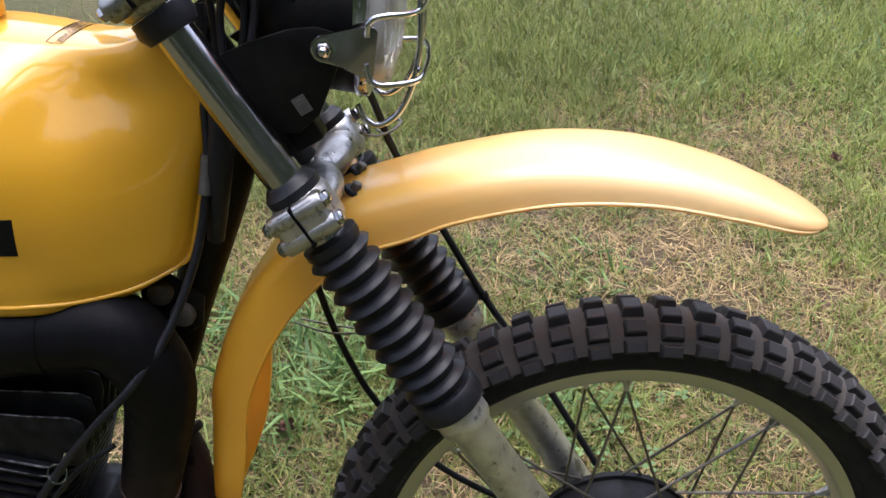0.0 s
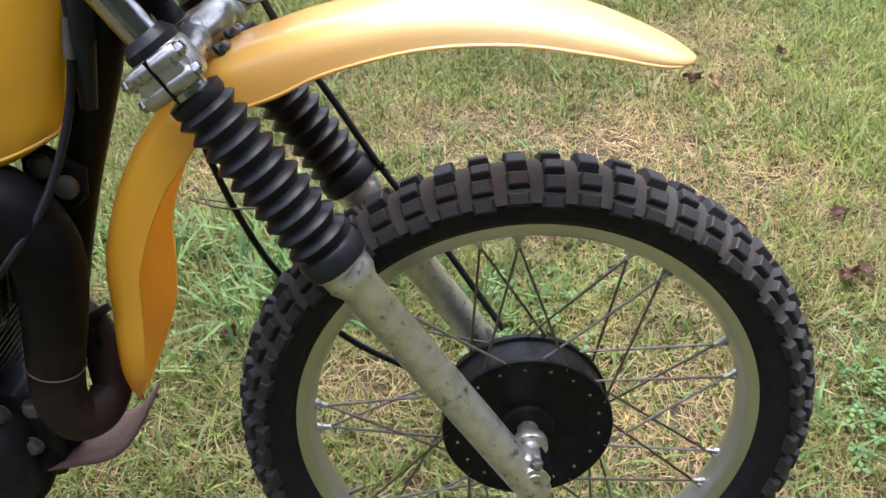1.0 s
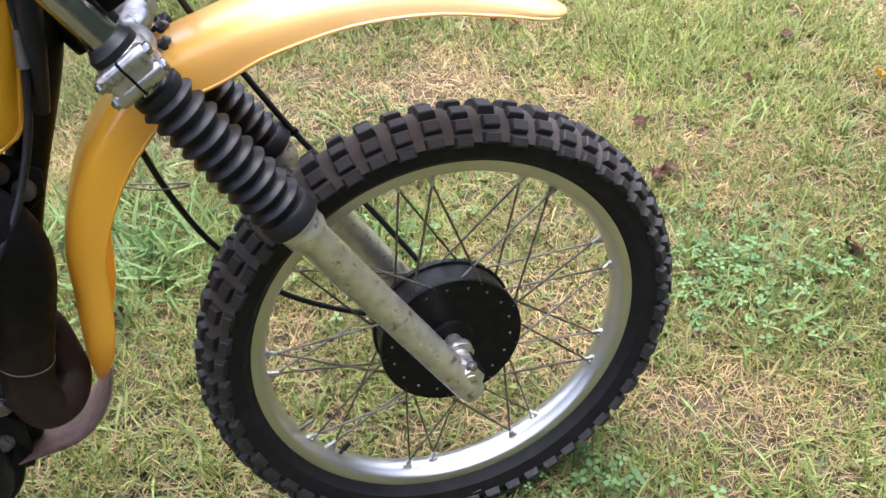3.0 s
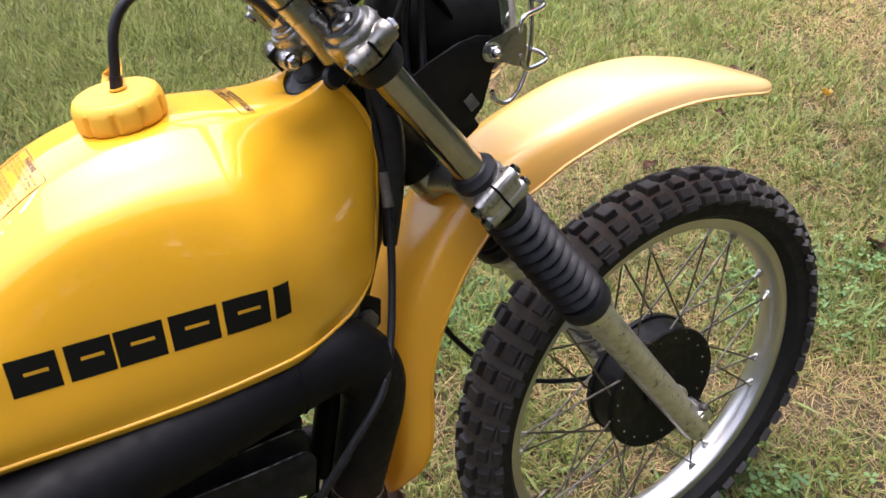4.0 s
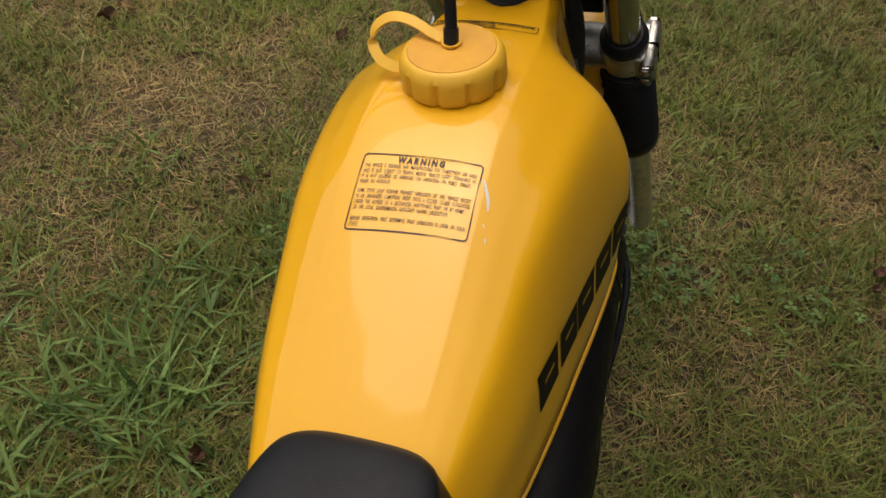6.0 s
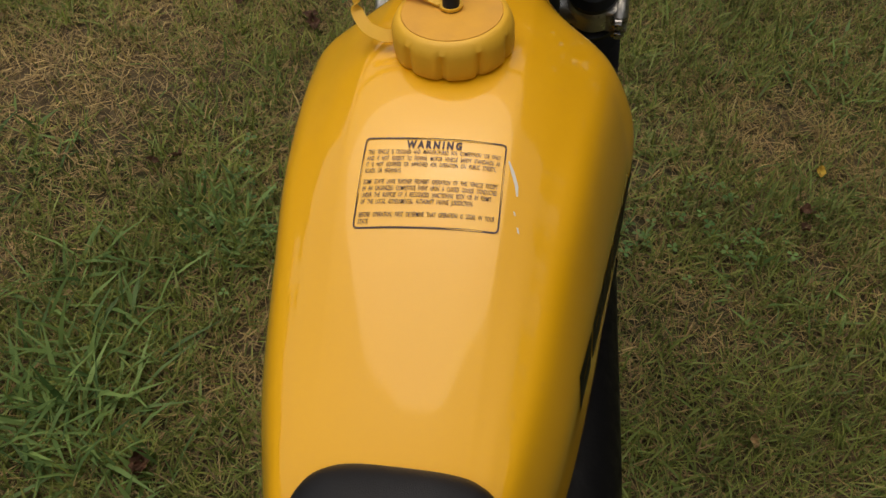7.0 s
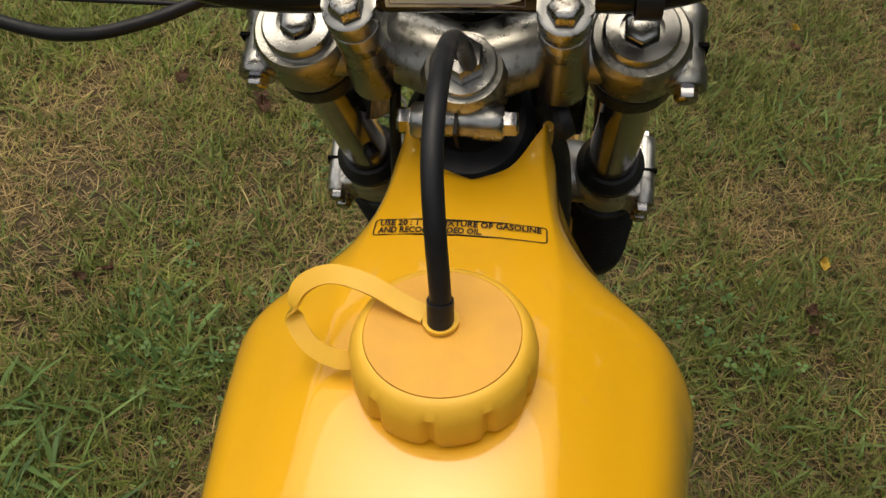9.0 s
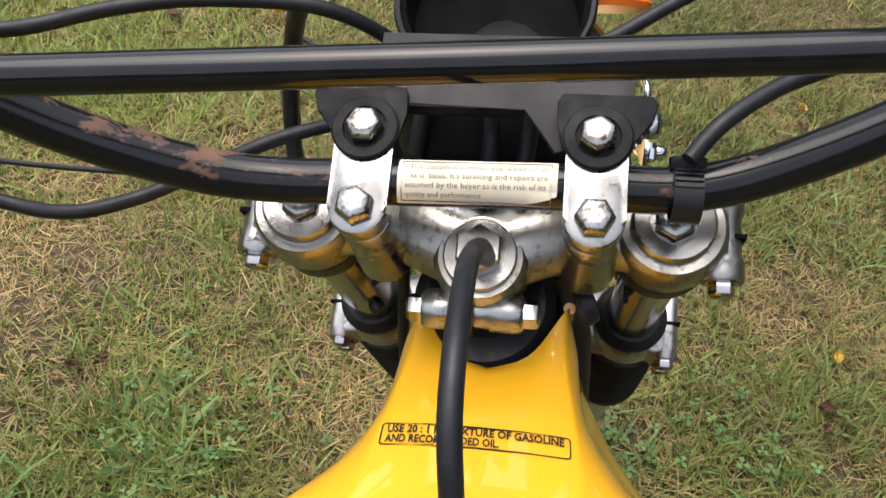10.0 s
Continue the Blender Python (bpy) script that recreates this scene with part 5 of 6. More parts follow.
# -- exhaust --
pipe = part("exhaust_pipe", sweep([(-0.570, 0.032, 0.528), (-0.530, 0.028, 0.526), (-0.506, 0.018, 0.502), (-0.495, 0.000, 0.464), (-0.493, -0.012, 0.440), (-0.505, -0.036, 0.426), (-0.522, -0.054, 0.434), (-0.528, -0.062, 0.468), (-0.519, -0.064, 0.518), (-0.500, -0.070, 0.578), (-0.481, -0.080, 0.645), (-0.483, -0.088, 0.692), (-0.512, -0.090, 0.730), (-0.575, -0.092, 0.732), (-0.66, -0.094, 0.728), (-0.78, -0.098, 0.724), (-0.92, -0.10, 0.715)],
              [0.021, 0.021, 0.0225, 0.0225, 0.0235, 0.026, 0.0275, 0.029, 0.031, 0.0335, 0.036, 0.038, 0.040, 0.041, 0.044, 0.047, 0.047], 32, smooth_steps=7), PIPE, bike, "black exhaust pipe with brown rust bloom")
part("weld_seam", lathe([(0.0305, -0.0012), (0.0322, -0.0004), (0.0322, 0.0006), (0.0305, 0.0014)], along((-0.519, -0.064, 0.518), (0.30, -0.04, 0.93)), 36, closed=True), RUST, pipe, "rusty weld seam")
part("weld_seam", lathe([(0.0405, -0.001), (0.0420, 0), (0.0405, 0.001)], along((-0.565, -0.092, 0.7315), (-1, 0, 0.08)), 36, closed=True), RUSTY, pipe)
part("pipe_flange", lathe([(0.022, 0), (0.030, 0), (0.031, 0.003), (0.031, 0.009), (0.024, 0.011)], along((-0.512, 0.021, 0.512), (-0.45, 0.3, 0.8)), 28, closed=True), RUSTY, pipe, "dark exhaust port flange")
part("pipe_spring", sweep([(-0.494 + 0.0042 * math.cos(k), -0.004 + 0.0042 * math.sin(k), 0.520 - 0.0006 * k) for k in range(40)], 0.0011, 6), RUSTY, pipe)
skid = [[(x, y * w, z + 0.004 * (y * w / 0.045) ** 2) for y in (-0.075, -0.06, -0.03, 0, 0.03, 0.06, 0.075)] for x, z, w in ((-0.452, 0.417, 0.30), (-0.456, 0.408, 0.46), (-0.471, 0.386, 0.56), (-0.493, 0.364, 0.58), (-0.520, 0.353, 0.60), (-0.56, 0.349, 0.62), (-0.64, 0.342, 0.72), (-0.80, 0.310, 0.82), (-1.0, 0.290, 0.82))]
plate = part("skid_plate", skin(cr(skid, 40)), RUST, bike, "rusty bent steel skid plate")
pm = plate.modifiers.new("thickness", "SOLIDIFY")
pm.thickness = 0.003


# -- engine --
def engine():
    ENG = mat("engine_black", (0.010, 0.010, 0.011), 0.45, color2=(0.022, 0.022, 0.024), scale=50, amount=0.8, rough_var=0.12, bump=0.25, bump_scale=200, spec=0.15)
    FINM = mat("fin_black", (0.006, 0.006, 0.007), 0.4, color2=(0.020, 0.020, 0.022), scale=55, amount=0.35, rough_var=0.1, bump=0.15, bump_scale=300, spec=0.2)
    EDGE = mat("worn_fin_edge", (0.012, 0.012, 0.013), 0.4, color2=(0.42, 0.41, 0.42), scale=55, amount=0.25, detail=3)
    CM = Matrix.Translation((-0.675, 0, 0.44)) @ Matrix.Rotation(radians(15), 4, "Y")   # cylinder axis leans ahead

    def fin_outline(x0, x1, w, r):
        return [(cx + r * math.cos(radians(a)), cy + r * math.sin(radians(a))) for cx, cy, a0 in ((x1 - r, w - r, 0), (x0 + r, w - r, 90), (x0 + r, r - w, 180), (x1 - r, r - w, 270)) for a in range(a0, a0 + 91, 15)]

    barrel = part("cylinder", block(0.150, 0.125, 0.16, CM @ Matrix.Translation((-0.045, 0, 0.055)), 0.02, 3), ENG, bike, "black engine cylinder with cooling fins")
    for k in range(11):
        out = fin_outline(-0.150 + 0.002 * math.sin(k * 1.7), 0.056 - 0.0012 * k, 0.093, 0.034)
        part("cooling_fin", prism(out, 0.0034, CM @ Matrix.Translation((0, 0, 0.1395 - 0.0126 * k)), 0.0009), FINM, barrel)
        if k < 2:
            rim = [CM @ Vector((x * 1.0, y * 1.003, 0.1395 - 0.0126 * k + 0.0016)) for x, y in out[14:]]
            part("worn_edge", sweep(rim, 0.0011 if k == 0 else 0.0007, 6), EDGE, barrel, "fin edge worn to bare metal")
    head = part("cylinder_head", block(0.165, 0.150, 0.030, CM @ Matrix.Translation((-0.020, 0, 0.158)), 0.008, 3), ENG, bike, "black finned cylinder head")
    for k in range(9):
        y = -0.084 + 0.021 * k
        h = 0.016 * min(k, 8 - k)
        out = [(-0.120, 0.143), (-0.118, 0.166 + 0.4 * h), (-0.093, 0.181 + 0.7 * h), (0.010, 0.196 + h), (0.048, 0.203 + h), (0.060, 0.199 + h), (0.066, 0.188 + 0.8 * h), (0.066, 0.143)]
        part("head_fin", prism(out, 0.0040, CM @ Matrix.Translation((0, y, 0)) @ Matrix.Rotation(radians(90), 4, "X"), 0.0009), FINM, head)
        if k in (0, 1):
            part("worn_edge", sweep([CM @ Vector((x, y - 0.0012, z + 0.0003)) for x, z in out[2:5]], 0.0007, 6), EDGE, head, "fin edge worn to bare metal")
    part("spark_plug", lathe([(0, 0), (0.011, 0), (0.011, 0.02), (0.0075, 0.022), (0.0075, 0.05), (0, 0.052)], CM @ Matrix.Translation((-0.01, 0.011, 0.165)), 16), ENG, head)
    case = part("crankcase", block(0.30, 0.19, 0.13, Matrix.Translation((-0.74, 0, 0.375)), 0.035, 4), ENG, bike, "black engine crankcase")
    part("side_cover", lathe([(0, 0), (0.078, 0), (0.084, -0.006), (0.084, -0.02), (0, -0.02)], along((-0.77, -0.098, 0.375), (0, -1, 0)), 40), ENG, case)
    for x, y, z in ((-0.612, -0.040, 0.443), (-0.588, -0.040, 0.393), (-0.571, -0.040, 0.448)):
        part("engine_bolt", hexbolt(0.010, 0.008, along((x, y - 0.012, z), (0, -1, 0)), 0.013), BOLT, case, "weathered engine mounting bolt")
    part("engine_mount", prism([(-0.640, 0.46), (-0.60, 0.455), (-0.565, 0.40), (-0.57, 0.33), (-0.64, 0.32)], 0.07, Matrix.Rotation(radians(90), 4, "X"), 0.004), ENG, bike, "black engine mounting plate")


engine()


# -- cables --
def cable(name, pts, r, label, mtl=None):
    return part(name, sweep(pts, r, 10, smooth_steps=7), mtl or RUBBER, bike, label)


cable("speedo_cable", [(-0.330, 0.045, 1.06), (-0.292, 0.072, 0.975), (-0.262, 0.088, 0.890), (-0.245, 0.094, 0.835), (-0.200, 0.100, 0.745), (-0.150, 0.098, 0.648), (-0.090, 0.082, 0.555), (-0.035, 0.058, 0.465), (-0.020, 0.050, 0.440)], 0.0042, "black cable down the fork leg")
cable("brake_cable", [(-0.372, 0.060, 0.99), (-0.365, 0.070, 0.86), (-0.349, 0.072, 0.74), (-0.338, 0.072, 0.675), (-0.319, 0.072, 0.604), (-0.288, 0.072, 0.530), (-0.228, 0.072, 0.440), (-0.160, 0.072, 0.385), (-0.085, 0.072, 0.345), (-0.050, 0.068, 0.340)], 0.0042, "black brake cable to the hub")
cab = cable("throttle_cable", [(-0.395, -0.030, 1.02), (-0.400, -0.040, 0.95), (-0.404, -0.052, 0.880), (-0.420, -0.068, 0.805), (-0.450, -0.098, 0.735), (-0.485, -0.128, 0.690), (-0.530, -0.131, 0.645), (-0.583, -0.122, 0.584), (-0.635, -0.125, 0.515), (-0.680, -0.12, 0.45)], 0.0043, "black cable down past the engine")
part("cable_sleeve", sweep([(-0.403, -0.050, 0.888), (-0.409, -0.058, 0.852)], 0.0062, 12), BOLT, cab, "grey cable adjuster sleeve")
part("cable_clip", sweep([(-0.583 + 0.010 * math.cos(a), -0.122 + 0.004 * math.sin(a), 0.584 + 0.009 * math.sin(a)) for a in [0.5 * k for k in range(14)]], 0.0011, 6), CHROME, cab, "bent bright wire clip")
part("cable_stub", sweep([(-0.575, -0.118, 0.592), (-0.570, -0.116, 0.606)], 0.0035, 10), CHROME, cab)
cable("engine_lead", [(-0.53, -0.10, 0.60), (-0.57, -0.108, 0.575), (-0.62, -0.10, 0.52), (-0.66, -0.095, 0.50)], 0.003, "thin black engine lead")
cable("clutch_cable", [(-0.470, 0.40, 1.20), (-0.430, 0.30, 1.155), (-0.410, 0.245, 1.142), (-0.382, 0.200, 1.140), (-0.366, 0.155, 1.138), (-0.350, 0.095, 1.125), (-0.330, 0.055, 1.085), (-0.325, 0.035, 1.04)], 0.0042, "black control cable from the handlebar")
cable("kill_wire", [(-0.455, 0.34, 1.10), (-0.447, 0.262, 1.062), (-0.451, 0.220, 1.060), (-0.438, 0.190, 1.060), (-0.420, 0.165, 1.062), (-0.400, 0.120, 1.075), (-0.370, 0.080, 1.070)], 0.0040, "black sleeved wire under the bar")
cable("thin_wire", [(-0.42, 0.34, 1.075), (-0.415, 0.277, 1.062), (-0.416, 0.200, 1.060), (-0.40, 0.14, 1.050), (-0.37, 0.09, 1.04)], 0.0016, "thin black wire")
cable("loom", [(-0.33, 0.115, 1.125), (-0.300, 0.135, 1.080), (-0.285, 0.150, 1.020), (-0.295, 0.150, 0.97), (-0.325, 0.125, 0.93), (-0.36, 0.085, 0.90)], 0.0062, "black wiring loom")
cable("lamp_wire", [(-0.262, 0.150, 1.06), (-0.285, 0.120, 1.055), (-0.34, 0.085, 1.05)], 0.0016, "thin black lamp wire")
cable("brake_lever_cable", [(-0.448, -0.088, 1.112), (-0.432, -0.103, 1.122), (-0.410, -0.130, 1.128), (-0.392, -0.165, 1.132), (-0.385, -0.20, 1.14), (-0.40, -0.28, 1.18)], 0.0042, "black control cable beside the handlebar")
cable("front_brake_cable", [(-0.330, -0.030, 1.085), (-0.318, -0.060, 1.098), (-0.295, -0.100, 1.112), (-0.280, -0.140, 1.125), (-0.29, -0.22, 1.16)], 0.0042, "black control cable ahead of the handlebar")
cable("return_cable", [(-0.235, -0.150, 1.15), (-0.245, -0.20, 1.16), (-0.27, -0.27, 1.18)], 0.0040, "black control cable end")
tie = part("cable_tie", lathe([(0.0043, -0.003), (0.0058, -0.003), (0.0058, 0.003), (0.0043, 0.003)], along((-0.152, 0.0985, 0.652), (0.45, -0.1, -0.88)), 16, closed=True), BLACKG, bike, "black plastic cable tie")
part("tie_tail", sweep([(-0.156, 0.098, 0.648), (-0.176, 0.100, 0.640)], 0.0016, 6), BLACKG, tie)
part("wire_guide", sweep([(-0.276, 0.060, 0.868), (-0.262, 0.078, 0.858), (-0.244, 0.083, 0.862), (-0.236, 0.096, 0.868), (-0.250, 0.106, 0.866), (-0.262, 0.098, 0.860), (-0.255, 0.085, 0.858)], 0.0015, 8, smooth_steps=6), BOLT, bike, "bent wire cable guide")
part("wire_guide", sweep([(-0.368, 0.09, 0.632), (-0.33, 0.085, 0.625), (-0.300, 0.08, 0.622), (-0.300, 0.06, 0.628), (-0.335, 0.055, 0.634), (-0.372, 0.07, 0.640)], 0.0012, 8, smooth_steps=6), BOLT, bike, "bent wire cable guide")


# -- headlight --
def headlight():
    C = Vector((-0.258, 0.004, 1.005))
    LM = Matrix.Translation(C) @ Matrix.Rotation(radians(96), 4, "Y")    # local z points ahead, a little down
    lamp = part("headlight", lathe([(0, -0.105), (0.020, -0.104), (0.045, -0.092), (0.066, -0.062), (0.075, -0.025), (0.077, -0.002), (0.077, 0.004), (0.070, 0.004), (0.066, -0.02), (0.02, -0.06), (0, -0.062)], LM, 48), BLACKP, bike, "small headlight in a black bowl behind a chromed wire guard")
    part("lamp_rim", lathe([(0.070, 0.0), (0.0785, 0.0), (0.0800, 0.004), (0.0790, 0.011), (0.0740, 0.013), (0.0700, 0.010)], LM, 48, closed=True), CHROME, lamp, "chromed lamp rim")
    part("reflector", lathe([(0.069, 0.003), (0.060, -0.018), (0.040, -0.034), (0.015, -0.042), (0, -0.043)], LM, 40), CHROME, lamp)
    glass = part("lens", lathe([(0.069, 0.006), (0.0685, 0.018), (0.066, 0.026), (0.058, 0.032), (0.040, 0.0365), (0.020, 0.039), (0, 0.040), (0, 0.036), (0.040, 0.032), (0.060, 0.024), (0.064, 0.006)], LM, 48), LENS, lamp, "clear ribbed glass lens")
    glass.visible_shadow = False
    for k in range(13):
        y = -0.060 + 0.010 * k
        hh = math.sqrt(max(0.0004, 0.0665 ** 2 - y * y))
        part("lens_rib", sweep([LM @ Vector((hh * t, y, 0.0265 + 0.0125 * (1 - (y / 0.068) ** 2 - (hh * t / 0.068) ** 2))) for t in (-0.95, -0.5, 0, 0.5, 0.95)], 0.0022, 6), LENS, lamp)
    for side in (-1, 1):
        outline = [(-0.281 + 0.0115 * math.cos(radians(a)), 0.989 + 0.0115 * math.sin(radians(a))) for a in range(100, 251, 15)] + [(-0.268, 0.974), (-0.256, 0.966), (-0.246, 0.962), (-0.242, 0.966), (-0.236, 1.001), (-0.238, 1.0055), (-0.250, 1.0055)]
        pl = part("side_plate", prism(outline, 0.002, Matrix.Translation((0, side * 0.088, 0)) @ Matrix.Rotation(radians(90), 4, "X"), 0.0006), DULLCH, lamp, "dull chromed guard side plate")
        part("lamp_bolt", join(hexbolt(0.0068, 0.006, along((-0.281, side * 0.090, 0.989), (0, side, 0)), 0.0095), lathe([(0, 0.006), (0.0052, 0.006), (0.0050, 0.010), (0.003, 0.0125), (0, 0.013)], along((-0.281, side * 0.090, 0.989), (0, side, 0)), 18)), CHROME, lamp, "bright dome nut and washer")
        # black ear from the fork leg to the lamp
        ear = [(-0.402, 0.968), (-0.372, 0.984), (-0.345, 0.995), (-0.312, 1.004), (-0.288, 1.005), (-0.270, 0.999), (-0.266, 0.985), (-0.292, 0.930), (-0.312, 0.914), (-0.326, 0.916), (-0.385, 0.955)]
        part("lamp_ear", prism(ear, 0.003, Matrix.Translation((0, side * 0.076, 0)) @ Matrix.Rotation(radians(90), 4, "X"), 0.001), BLACKP, bike, "black steel headlight bracket")
        part("guard_wire", sweep([(-0.247, side * 0.088, 0.975), (-0.245, side * 0.089, 0.962), (-0.236, side * 0.088, 0.957), (-0.215, side * 0.084, 0.957), (-0.205, side * 0.072, 0.957), (-0.201, side * 0.045, 0.957), (-0.199, 0, 0.957)], 0.0027, 12, smooth_steps=6), CHROME, lamp)
        part("guard_wire", sweep([(-0.245, side * 0.088, 0.998), (-0.243, side * 0.089, 1.008), (-0.235, side * 0.088, 1.013), (-0.213, side * 0.084, 1.014), (-0.203, side * 0.072, 1.014), (-0.199, side * 0.045, 1.013), (-0.197, 0, 1.013)], 0.0027, 12, smooth_steps=6), CHROME, lamp)
        part("guard_wire", sweep([(-0.262, side * 0.050, 0.930), (-0.256, side * 0.050, 0.916), (-0.243, side * 0.050, 0.911), (-0.226, side * 0.050, 0.922), (-0.213, side * 0.050, 0.945), (-0.205, side * 0.050, 0.975), (-0.202, side * 0.050, 1.010), (-0.203, side * 0.048, 1.060), (-0.215, side * 0.046, 1.085), (-0.245, side * 0.044, 1.085)], 0.0029, 12, smooth_steps=6), CHROME, lamp)
    for k, (x, y, z0, z1) in enumerate(((-0.372, -0.060, 0.965, 1.065), (-0.360, -0.052, 0.975, 1.060), (-0.348, -0.066, 0.985, 1.070), (-0.384, -0.046, 0.960, 1.050))):
        part("harness_wire", sweep([(x, y, z0), (x + 0.010 * math.sin(k), y + 0.006, (z0 + z1) / 2), (x + 0.020 - 0.006 * k, y - 0.004, z1)], 0.0036, 10, smooth_steps=5), RUBBER, bike, "black harness wire beside the steering head")
    part("relay_box", block(0.034, 0.026, 0.030, Matrix.Translation((-0.330, -0.030, 1.018)) @ Matrix.Rotation(radians(-12), 4, "Y"), 0.004, 2), MATTE, bike, "small black relay box")
    part("lamp_board", prism([(-0.060, -0.045), (0.060, -0.045), (0.072, 0.0), (0.068, 0.05), (-0.068, 0.05), (-0.072, 0.0)], 0.004, Matrix.Translation((-0.318, 0.002, 1.045)) @ Matrix.Rotation(radians(60), 4, "Y") @ Matrix.Rotation(radians(90), 4, "Z"), 0.0015), MATTE, bike, "black lamp mounting board")
    part("meter_bowl", lathe([(0, -0.03), (0.035, -0.03), (0.052, -0.01), (0.058, 0.02), (0.058, 0.05), (0.053, 0.052), (0.050, 0.03), (0, 0.028)], Matrix.Translation((-0.268, 0.012, 1.055)) @ Matrix.Rotation(radians(-25), 4, "Y"), 44), MATTE, bike, "black instrument bowl above the headlight")
    part("bowl_rim", lathe([(0.0565, 0.049), (0.0595, 0.048), (0.0605, 0.051), (0.0590, 0.054), (0.0565, 0.053)], Matrix.Translation((-0.268, 0.012, 1.055)) @ Matrix.Rotation(radians(-25), 4, "Y"), 44, closed=True), BLACKG, bike)
    for pts in (((-0.420, 0.006, 1.060), (-0.398, 0.004, 1.092), (-0.372, 0.014, 1.098), (-0.335, 0.030, 1.085)), ((-0.420, -0.012, 1.062), (-0.396, -0.016, 1.094), (-0.368, -0.010, 1.100), (-0.330, 0.004, 1.088)), ((-0.400, 0.044, 1.070), (-0.378, 0.038, 1.098), (-0.345, 0.020, 1.100))):
        part("instrument_wire", sweep(pts, 0.0045, 10, smooth_steps=6), RUBBER, bike, "black wire before the lamp board")
    part("amber_reflector", lathe([(0, 0), (0.026, 0), (0.028, 0.004), (0.026, 0.012), (0.015, 0.016), (0, 0.017)], Matrix.Translation((-0.205, -0.060, 1.052)) @ Matrix.Rotation(radians(35), 4, "Y"), 32), AMBER, bike, "orange side lamp lens")
    part("lamp_stud", hexbolt(0.007, 0.010, along((-0.372, -0.074, 1.075), (0, -1, 0)), 0.010), CHROME, bike, "bright stud and nut on the lamp bracket")
    part("spring_clip", prism([(-0.008, -0.012), (0.008, -0.012), (0.008, 0.02), (0.0, 0.030), (-0.008, 0.02)], 0.0012, Matrix.Translation((-0.355, -0.068, 1.075)) @ Matrix.Rotation(radians(90), 4, "X"), 0), CHROME, bike, "thin bright metal clip")
    part("rubber_mount", block(0.05, 0.074, 0.024, FM @ Matrix.Translation((BAR_X + 0.050, 0, 1.118)), 0.008, 3), MATTE, bike, "black rubber lamp mount block")
    tag = prism([(-0.006, -0.008), (0.006, -0.008), (0.006, 0.008), (-0.006, 0.008)], 0.001, Matrix.Translation((-0.306, -0.0795, 0.940)) @ Matrix.Rotation(radians(-28), 4, "Y") @ Matrix.Rotation(radians(90), 4, "X"), 0)
    tg = part("printed_tag", tag, mat("grey_tag", (0.09, 0.085, 0.08), 0.6), bike, "small grey printed tag with unreadable lines")
    for k in range(4):
        part("print_line", block(0.008, 0.0004, 0.0014, Matrix.Translation((-0.306, -0.0802, 0.940)) @ Matrix.Rotation(radians(-28), 4, "Y") @ Matrix.Translation((0, 0, -0.0048 + 0.0031 * k)), 0), BOLT, tg)
    part("control_box", block(0.030, 0.026, 0.060, Matrix.Translation((-0.318, -0.055, 0.925)) @ Matrix.Rotation(radians(-28), 4, "Y"), 0.004, 2), BLACKP, bike, "black electrical box under the lamp bracket")


headlight()


# -- sticker on the bar --
def bar_sticker():
    def wrap(bm, lift):
        for v in bm.verts:
            u, w = v.co.x, v.co.y                     # u along the bar, w round it
            a = radians(-104) + w * 2.05
            curl = max(0.0, (u - 0.80) * 5) * max(0.0, (0.34 - w) * 3.2) * 0.004
            r = 0.0116 + lift + curl
            yy = 0.0365 - u * 0.073
            v.co = Vector((BC.x - 0.044 * yy + r * math.sin(a), BC.y + yy, BC.z + r * math.cos(a)))
        return bm
    bm = bmesh.new()
    bmesh.ops.create_grid(bm, x_segments=90, y_segments=48, size=0.5)
    bm.transform(Matrix.Translation((0.5, 0.5, 0)))
    cut = [f for f in bm.faces if f.calc_center_median().x > 0.72 and f.calc_center_median().y < (f.calc_center_median().x - 0.72) * 0.95]
    bmesh.ops.delete(bm, geom=cut, context="FACES")
    st = part("sticker", wrap(bm, 0.0002), PAPER, bar, "yellowed paper sticker with a curling corner")
    part("sticker_border", wrap(frame_line(0.025, 0.08, 0.965, 0.93, 0.006, 0.022, 0.012, 0.04), 0.0005), INK, bar, smooth=False)
    for body, u0, u1, v in (("This competition motorcycle is sold on an", 0.075, 0.93, 0.735), ("'as is' basis. It's servicing and repairs are", 0.075, 0.94, 0.555), ("assumed by the buyer as is the risk of its", 0.05, 0.93, 0.375), ("quality and performance", 0.05, 0.53, 0.195)):
        tb = text_line(body, u0, u1, v, 0.105)
        part("sticker_lettering", wrap(tb, 0.0006), PRINT, bar, smooth=False)


bar_sticker()
tread()


# ---- loose things on the lawn ----
def tufts(spots):
    """Broad-bladed coarse grass in tufts."""
    rng = np.random.default_rng(11)
    xy, ln, wd, le, ti = [], [], [], [], []
    for x, y, rad, count, size in spots:
        n = int(count * 0.8)
        r, a = rad * np.sqrt(rng.random(n)), rng.uniform(0, 2 * math.pi, n)
        xy.append(np.stack([x + r * np.cos(a), y + r * np.sin(a)], 1))
        ln.append(rng.uniform(0.5, 1.0, n) * size)
        wd.append(rng.uniform(0.0040, 0.0100, n))
        le.append(rng.uniform(0.25, 1.15, n))
        u = rng.random((n, 1))
        ti.append(np.array([0.045, 0.100, 0.032]) * (1 - u) + np.array([0.17, 0.28, 0.095]) * u)
    ti = np.concatenate(ti)
    return blades("coarse_grass", np.concatenate(xy), np.concatenate(ln), np.concatenate(wd), np.concatenate(le), rng.uniform(0.1, 0.6, len(ti)), np.full(len(ti), -0.011), ti, ti, "tufts of coarse green broad-bladed grass")


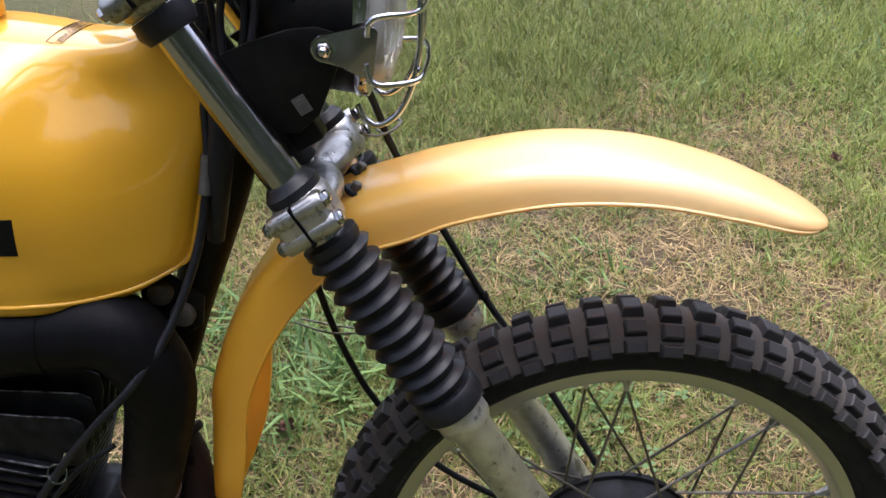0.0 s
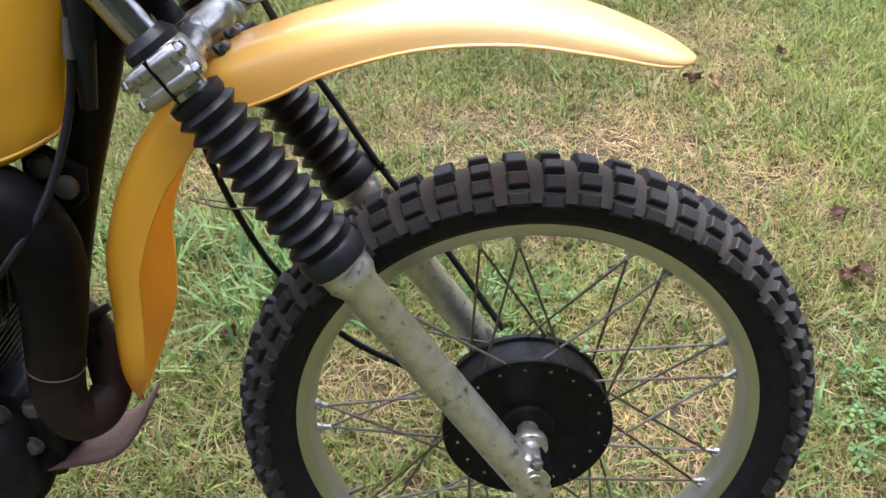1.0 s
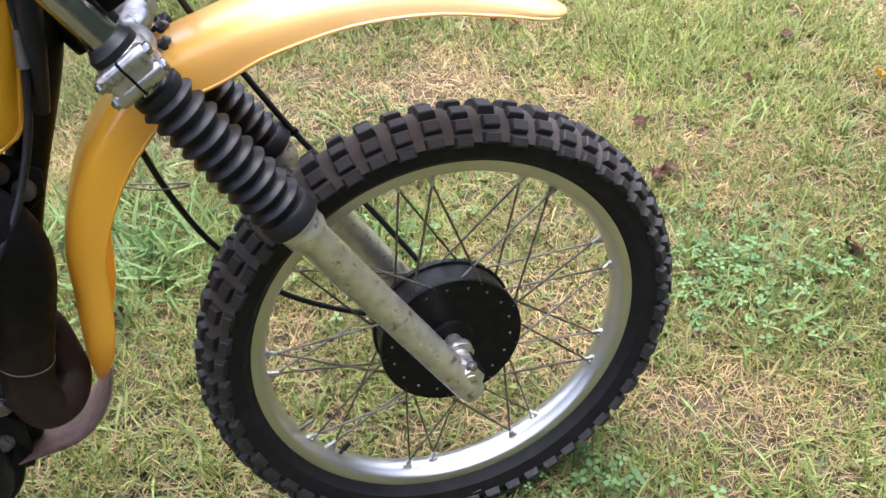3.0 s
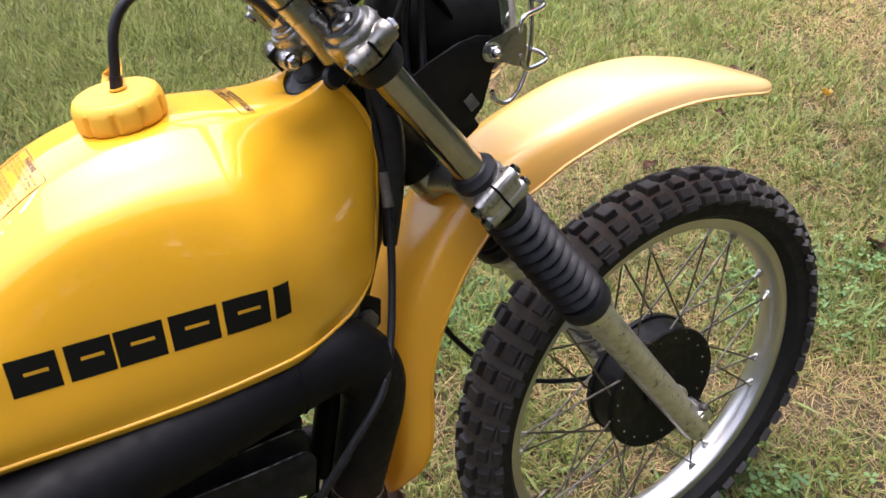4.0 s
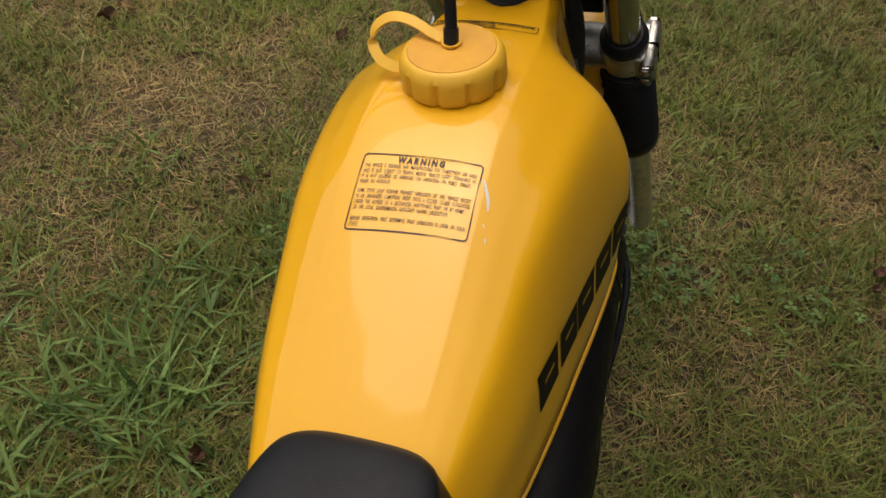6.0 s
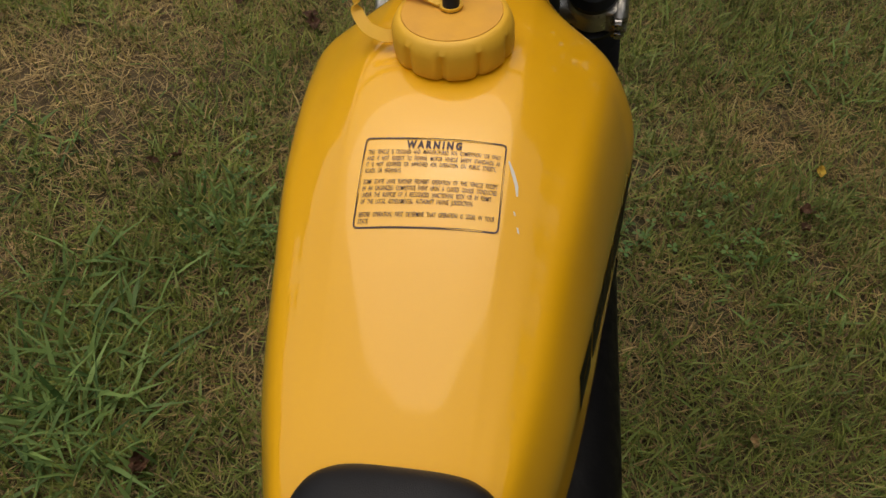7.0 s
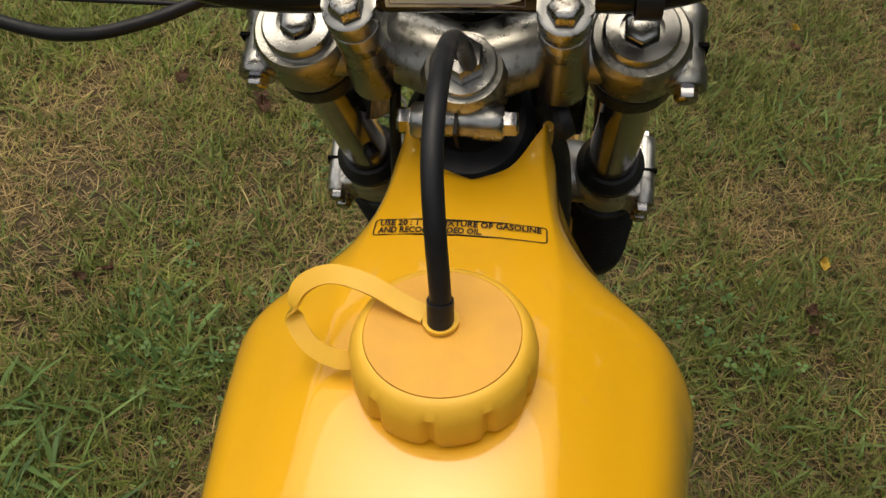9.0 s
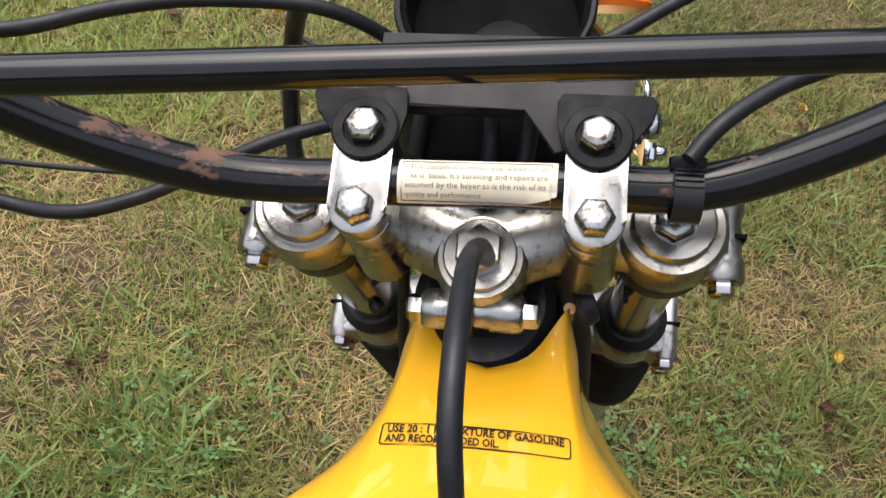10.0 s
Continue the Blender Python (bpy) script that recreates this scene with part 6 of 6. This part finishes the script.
tufts([(-0.49, 0.70, 0.10, 110, 0.14), (-0.56, 0.57, 0.07, 40, 0.11), (-0.62, 0.85, 0.12, 90, 0.15), (-0.45, 0.87, 0.10, 80, 0.14), (-0.37, 1.07, 0.12, 60, 0.11), (-0.20, 0.78, 0.12, 90, 0.13), (-0.37, 0.72, 0.10, 90, 0.15), (-0.03, 0.58, 0.08, 60, 0.09),
       (0.03, 0.62, 0.09, 60, 0.08), (0.60, 0.29, 0.14, 120, 0.08), (0.78, 0.24, 0.16, 110, 0.08), (0.10, -0.51, 0.14, 70, 0.07), (0.93, -0.72, 0.18, 100, 0.08), (0.6, 2.41, 0.4, 260, 0.11), (0.12, 1.08, 0.12, 50, 0.08), (0.20, -0.13, 0.09, 70, 0.07),
       (0.07, -0.03, 0.08, 60, 0.06), (0.25, -0.03, 0.07, 50, 0.06), (0.0, 0.62, 0.10, 60, 0.08), (1.3, 2.6, 0.5, 220, 0.12), (-0.9, 0.9, 0.2, 130, 0.14)])


def fallen_leaf(x, y, size, turn, color, curl):
    """A dried leaf: toothed outline, folded along its midrib and curled at the ends."""
    bm = bmesh.new()
    rows = []
    for i in range(9):
        t = i / 8
        w = 0.34 * math.sin(math.pi * min(1, 0.04 + t * 0.98)) ** 0.8 * (1 + (0.16 if i % 2 else -0.08))
        lift = curl * (0.42 * (t - 0.45) ** 2 + 0.05 * math.sin(9 * t + turn))
        rows.append([bm.verts.new((u * w, t - 0.5, lift + curl * (0.42 * abs(u) ** 1.4 * w + 0.04 * math.sin(5 * u + 7 * t + turn)))) for u in (-1, -0.5, 0, 0.5, 1)])
    for a, b in zip(rows, rows[1:]):
        for k in range(4):
            bm.faces.new((a[k], a[k + 1], b[k + 1], b[k]))
    bmesh.ops.solidify(bm, geom=bm.faces[:], thickness=0.015)
    me = bpy.data.meshes.new("fallen_leaf")
    bm.to_mesh(me)
    bm.free()
    me.materials.append(color)
    ob = new("fallen_leaf", me)
    ob.matrix_world = Matrix.Translation((x, y, 0.020)) @ Matrix.Rotation(turn, 4, "Z") @ Matrix.Rotation(0.5 * math.sin(turn * 3), 4, "X") @ Matrix.Scale(size * 0.85, 4)
    return ob


BROWN = mat("dead_leaf", (0.15, 0.065, 0.035), 0.7, color2=(0.055, 0.028, 0.018), scale=3, amount=0.8)
TAN = mat("pale_leaf", (0.42, 0.29, 0.15), 0.7, color2=(0.30, 0.19, 0.10), scale=3, amount=0.8)
GOLD = mat("yellow_leaf", (0.62, 0.43, 0.06), 0.65, color2=(0.50, 0.30, 0.05), scale=3, amount=0.8)
for k, (x, y, size, c) in enumerate(((0.845, 1.535, 0.05, BROWN), (-0.525, 0.575, 0.05, BROWN), (0.625, 1.395, 0.06, TAN), (0.680, 0.611, 0.055, BROWN), (0.124, 0.807, 0.035, BROWN), (1.289, 1.038, 0.07, BROWN), (1.073, 0.886, 0.04, BROWN), (1.393, 0.773, 0.055, GOLD),
                                     (0.571, 1.42, 0.06, BROWN), (0.153, 0.761, 0.035, BROWN), (0.735, 0.810, 0.05, BROWN), (0.715, 0.626, 0.05, BROWN), (0.481, -0.631, 0.035, GOLD), (0.339, -0.583, 0.045, BROWN), (-0.264, -0.426, 0.03, TAN), (1.388, -0.703, 0.04, GOLD),
                                     (1.293, -0.689, 0.045, BROWN), (0.105, 0.825, 0.018, TAN), (0.228, 0.583, 0.018, TAN), (0.285, -0.572, 0.04, BROWN), (0.928, 0.248, 0.08, BROWN))):
    label = "dry brown fallen leaf lying in the grass" if c is BROWN else ("pale tan fallen leaf lying in the grass" if c is TAN else "yellow fallen leaf lying in the grass")
    tagged(fallen_leaf(x, y, size, 1.7 * k, c, 1.5 + 0.7 * math.sin(k)), label, "leaf", "fallen leaves on the lawn")


# ---- woods round the lawn ----
def woods():
    """A ring of trees, near on one side and far on the other, crowns as many small leaf clumps."""
    rng = np.random.default_rng(21)
    n = 64000
    a = rng.uniform(0, 2 * math.pi, n)
    lump = lawn_noise(np.stack([a * 6, np.zeros(n)], 1), 0.5, 9)
    lump2 = lawn_noise(np.stack([a * 6, np.ones(n)], 1), 0.13, 10)
    open_side = np.clip((np.cos(a - radians(110)) + 0.6) / 1.6, 0, 1) ** 0.8      # the lawn runs on to the left and behind
    top = (7.6 - 2.6 * open_side) + 3.5 * lump + 1.5 * lump2
    d = 7.5 + 29 * open_side + 3.5 * rng.random(n) + 2 * lump2
    h = top * rng.random(n) ** 0.8
    c = np.stack([d * np.cos(a), d * np.sin(a), h], 1)
    s = rng.uniform(0.014, 0.036, n) * d
    v = np.zeros((n, 4, 3))
    e1 = rng.normal(size=(n, 3))
    e1 /= np.linalg.norm(e1, axis=1)[:, None]
    e2 = np.cross(e1, rng.normal(size=(n, 3)))
    e2 /= np.linalg.norm(e2, axis=1)[:, None]
    for k, (p, q) in enumerate(((1, 0.1), (0.1, 0.6), (-1, -0.1), (-0.1, -0.6))):
        v[:, k] = c + e1 * (s * p)[:, None] + e2 * (s * q)[:, None]
    me = bpy.data.meshes.new("woods")
    me.vertices.add(n * 4)
    me.vertices.foreach_set("co", v.reshape(-1))
    me.loops.add(n * 4)
    me.loops.foreach_set("vertex_index", np.arange(n * 4, dtype=np.int32))
    me.polygons.add(n)
    me.polygons.foreach_set("loop_start", np.arange(n, dtype=np.int32) * 4)
    me.update(calc_edges=True)
    me.materials.append(mat("foliage", (0.065, 0.100, 0.030), 0.7, color2=(0.115, 0.155, 0.055), scale=0.6, amount=1.0))
    return tagged(new("woods", me), "dark green woods round the lawn", "woods", kind="stuff")


woods()
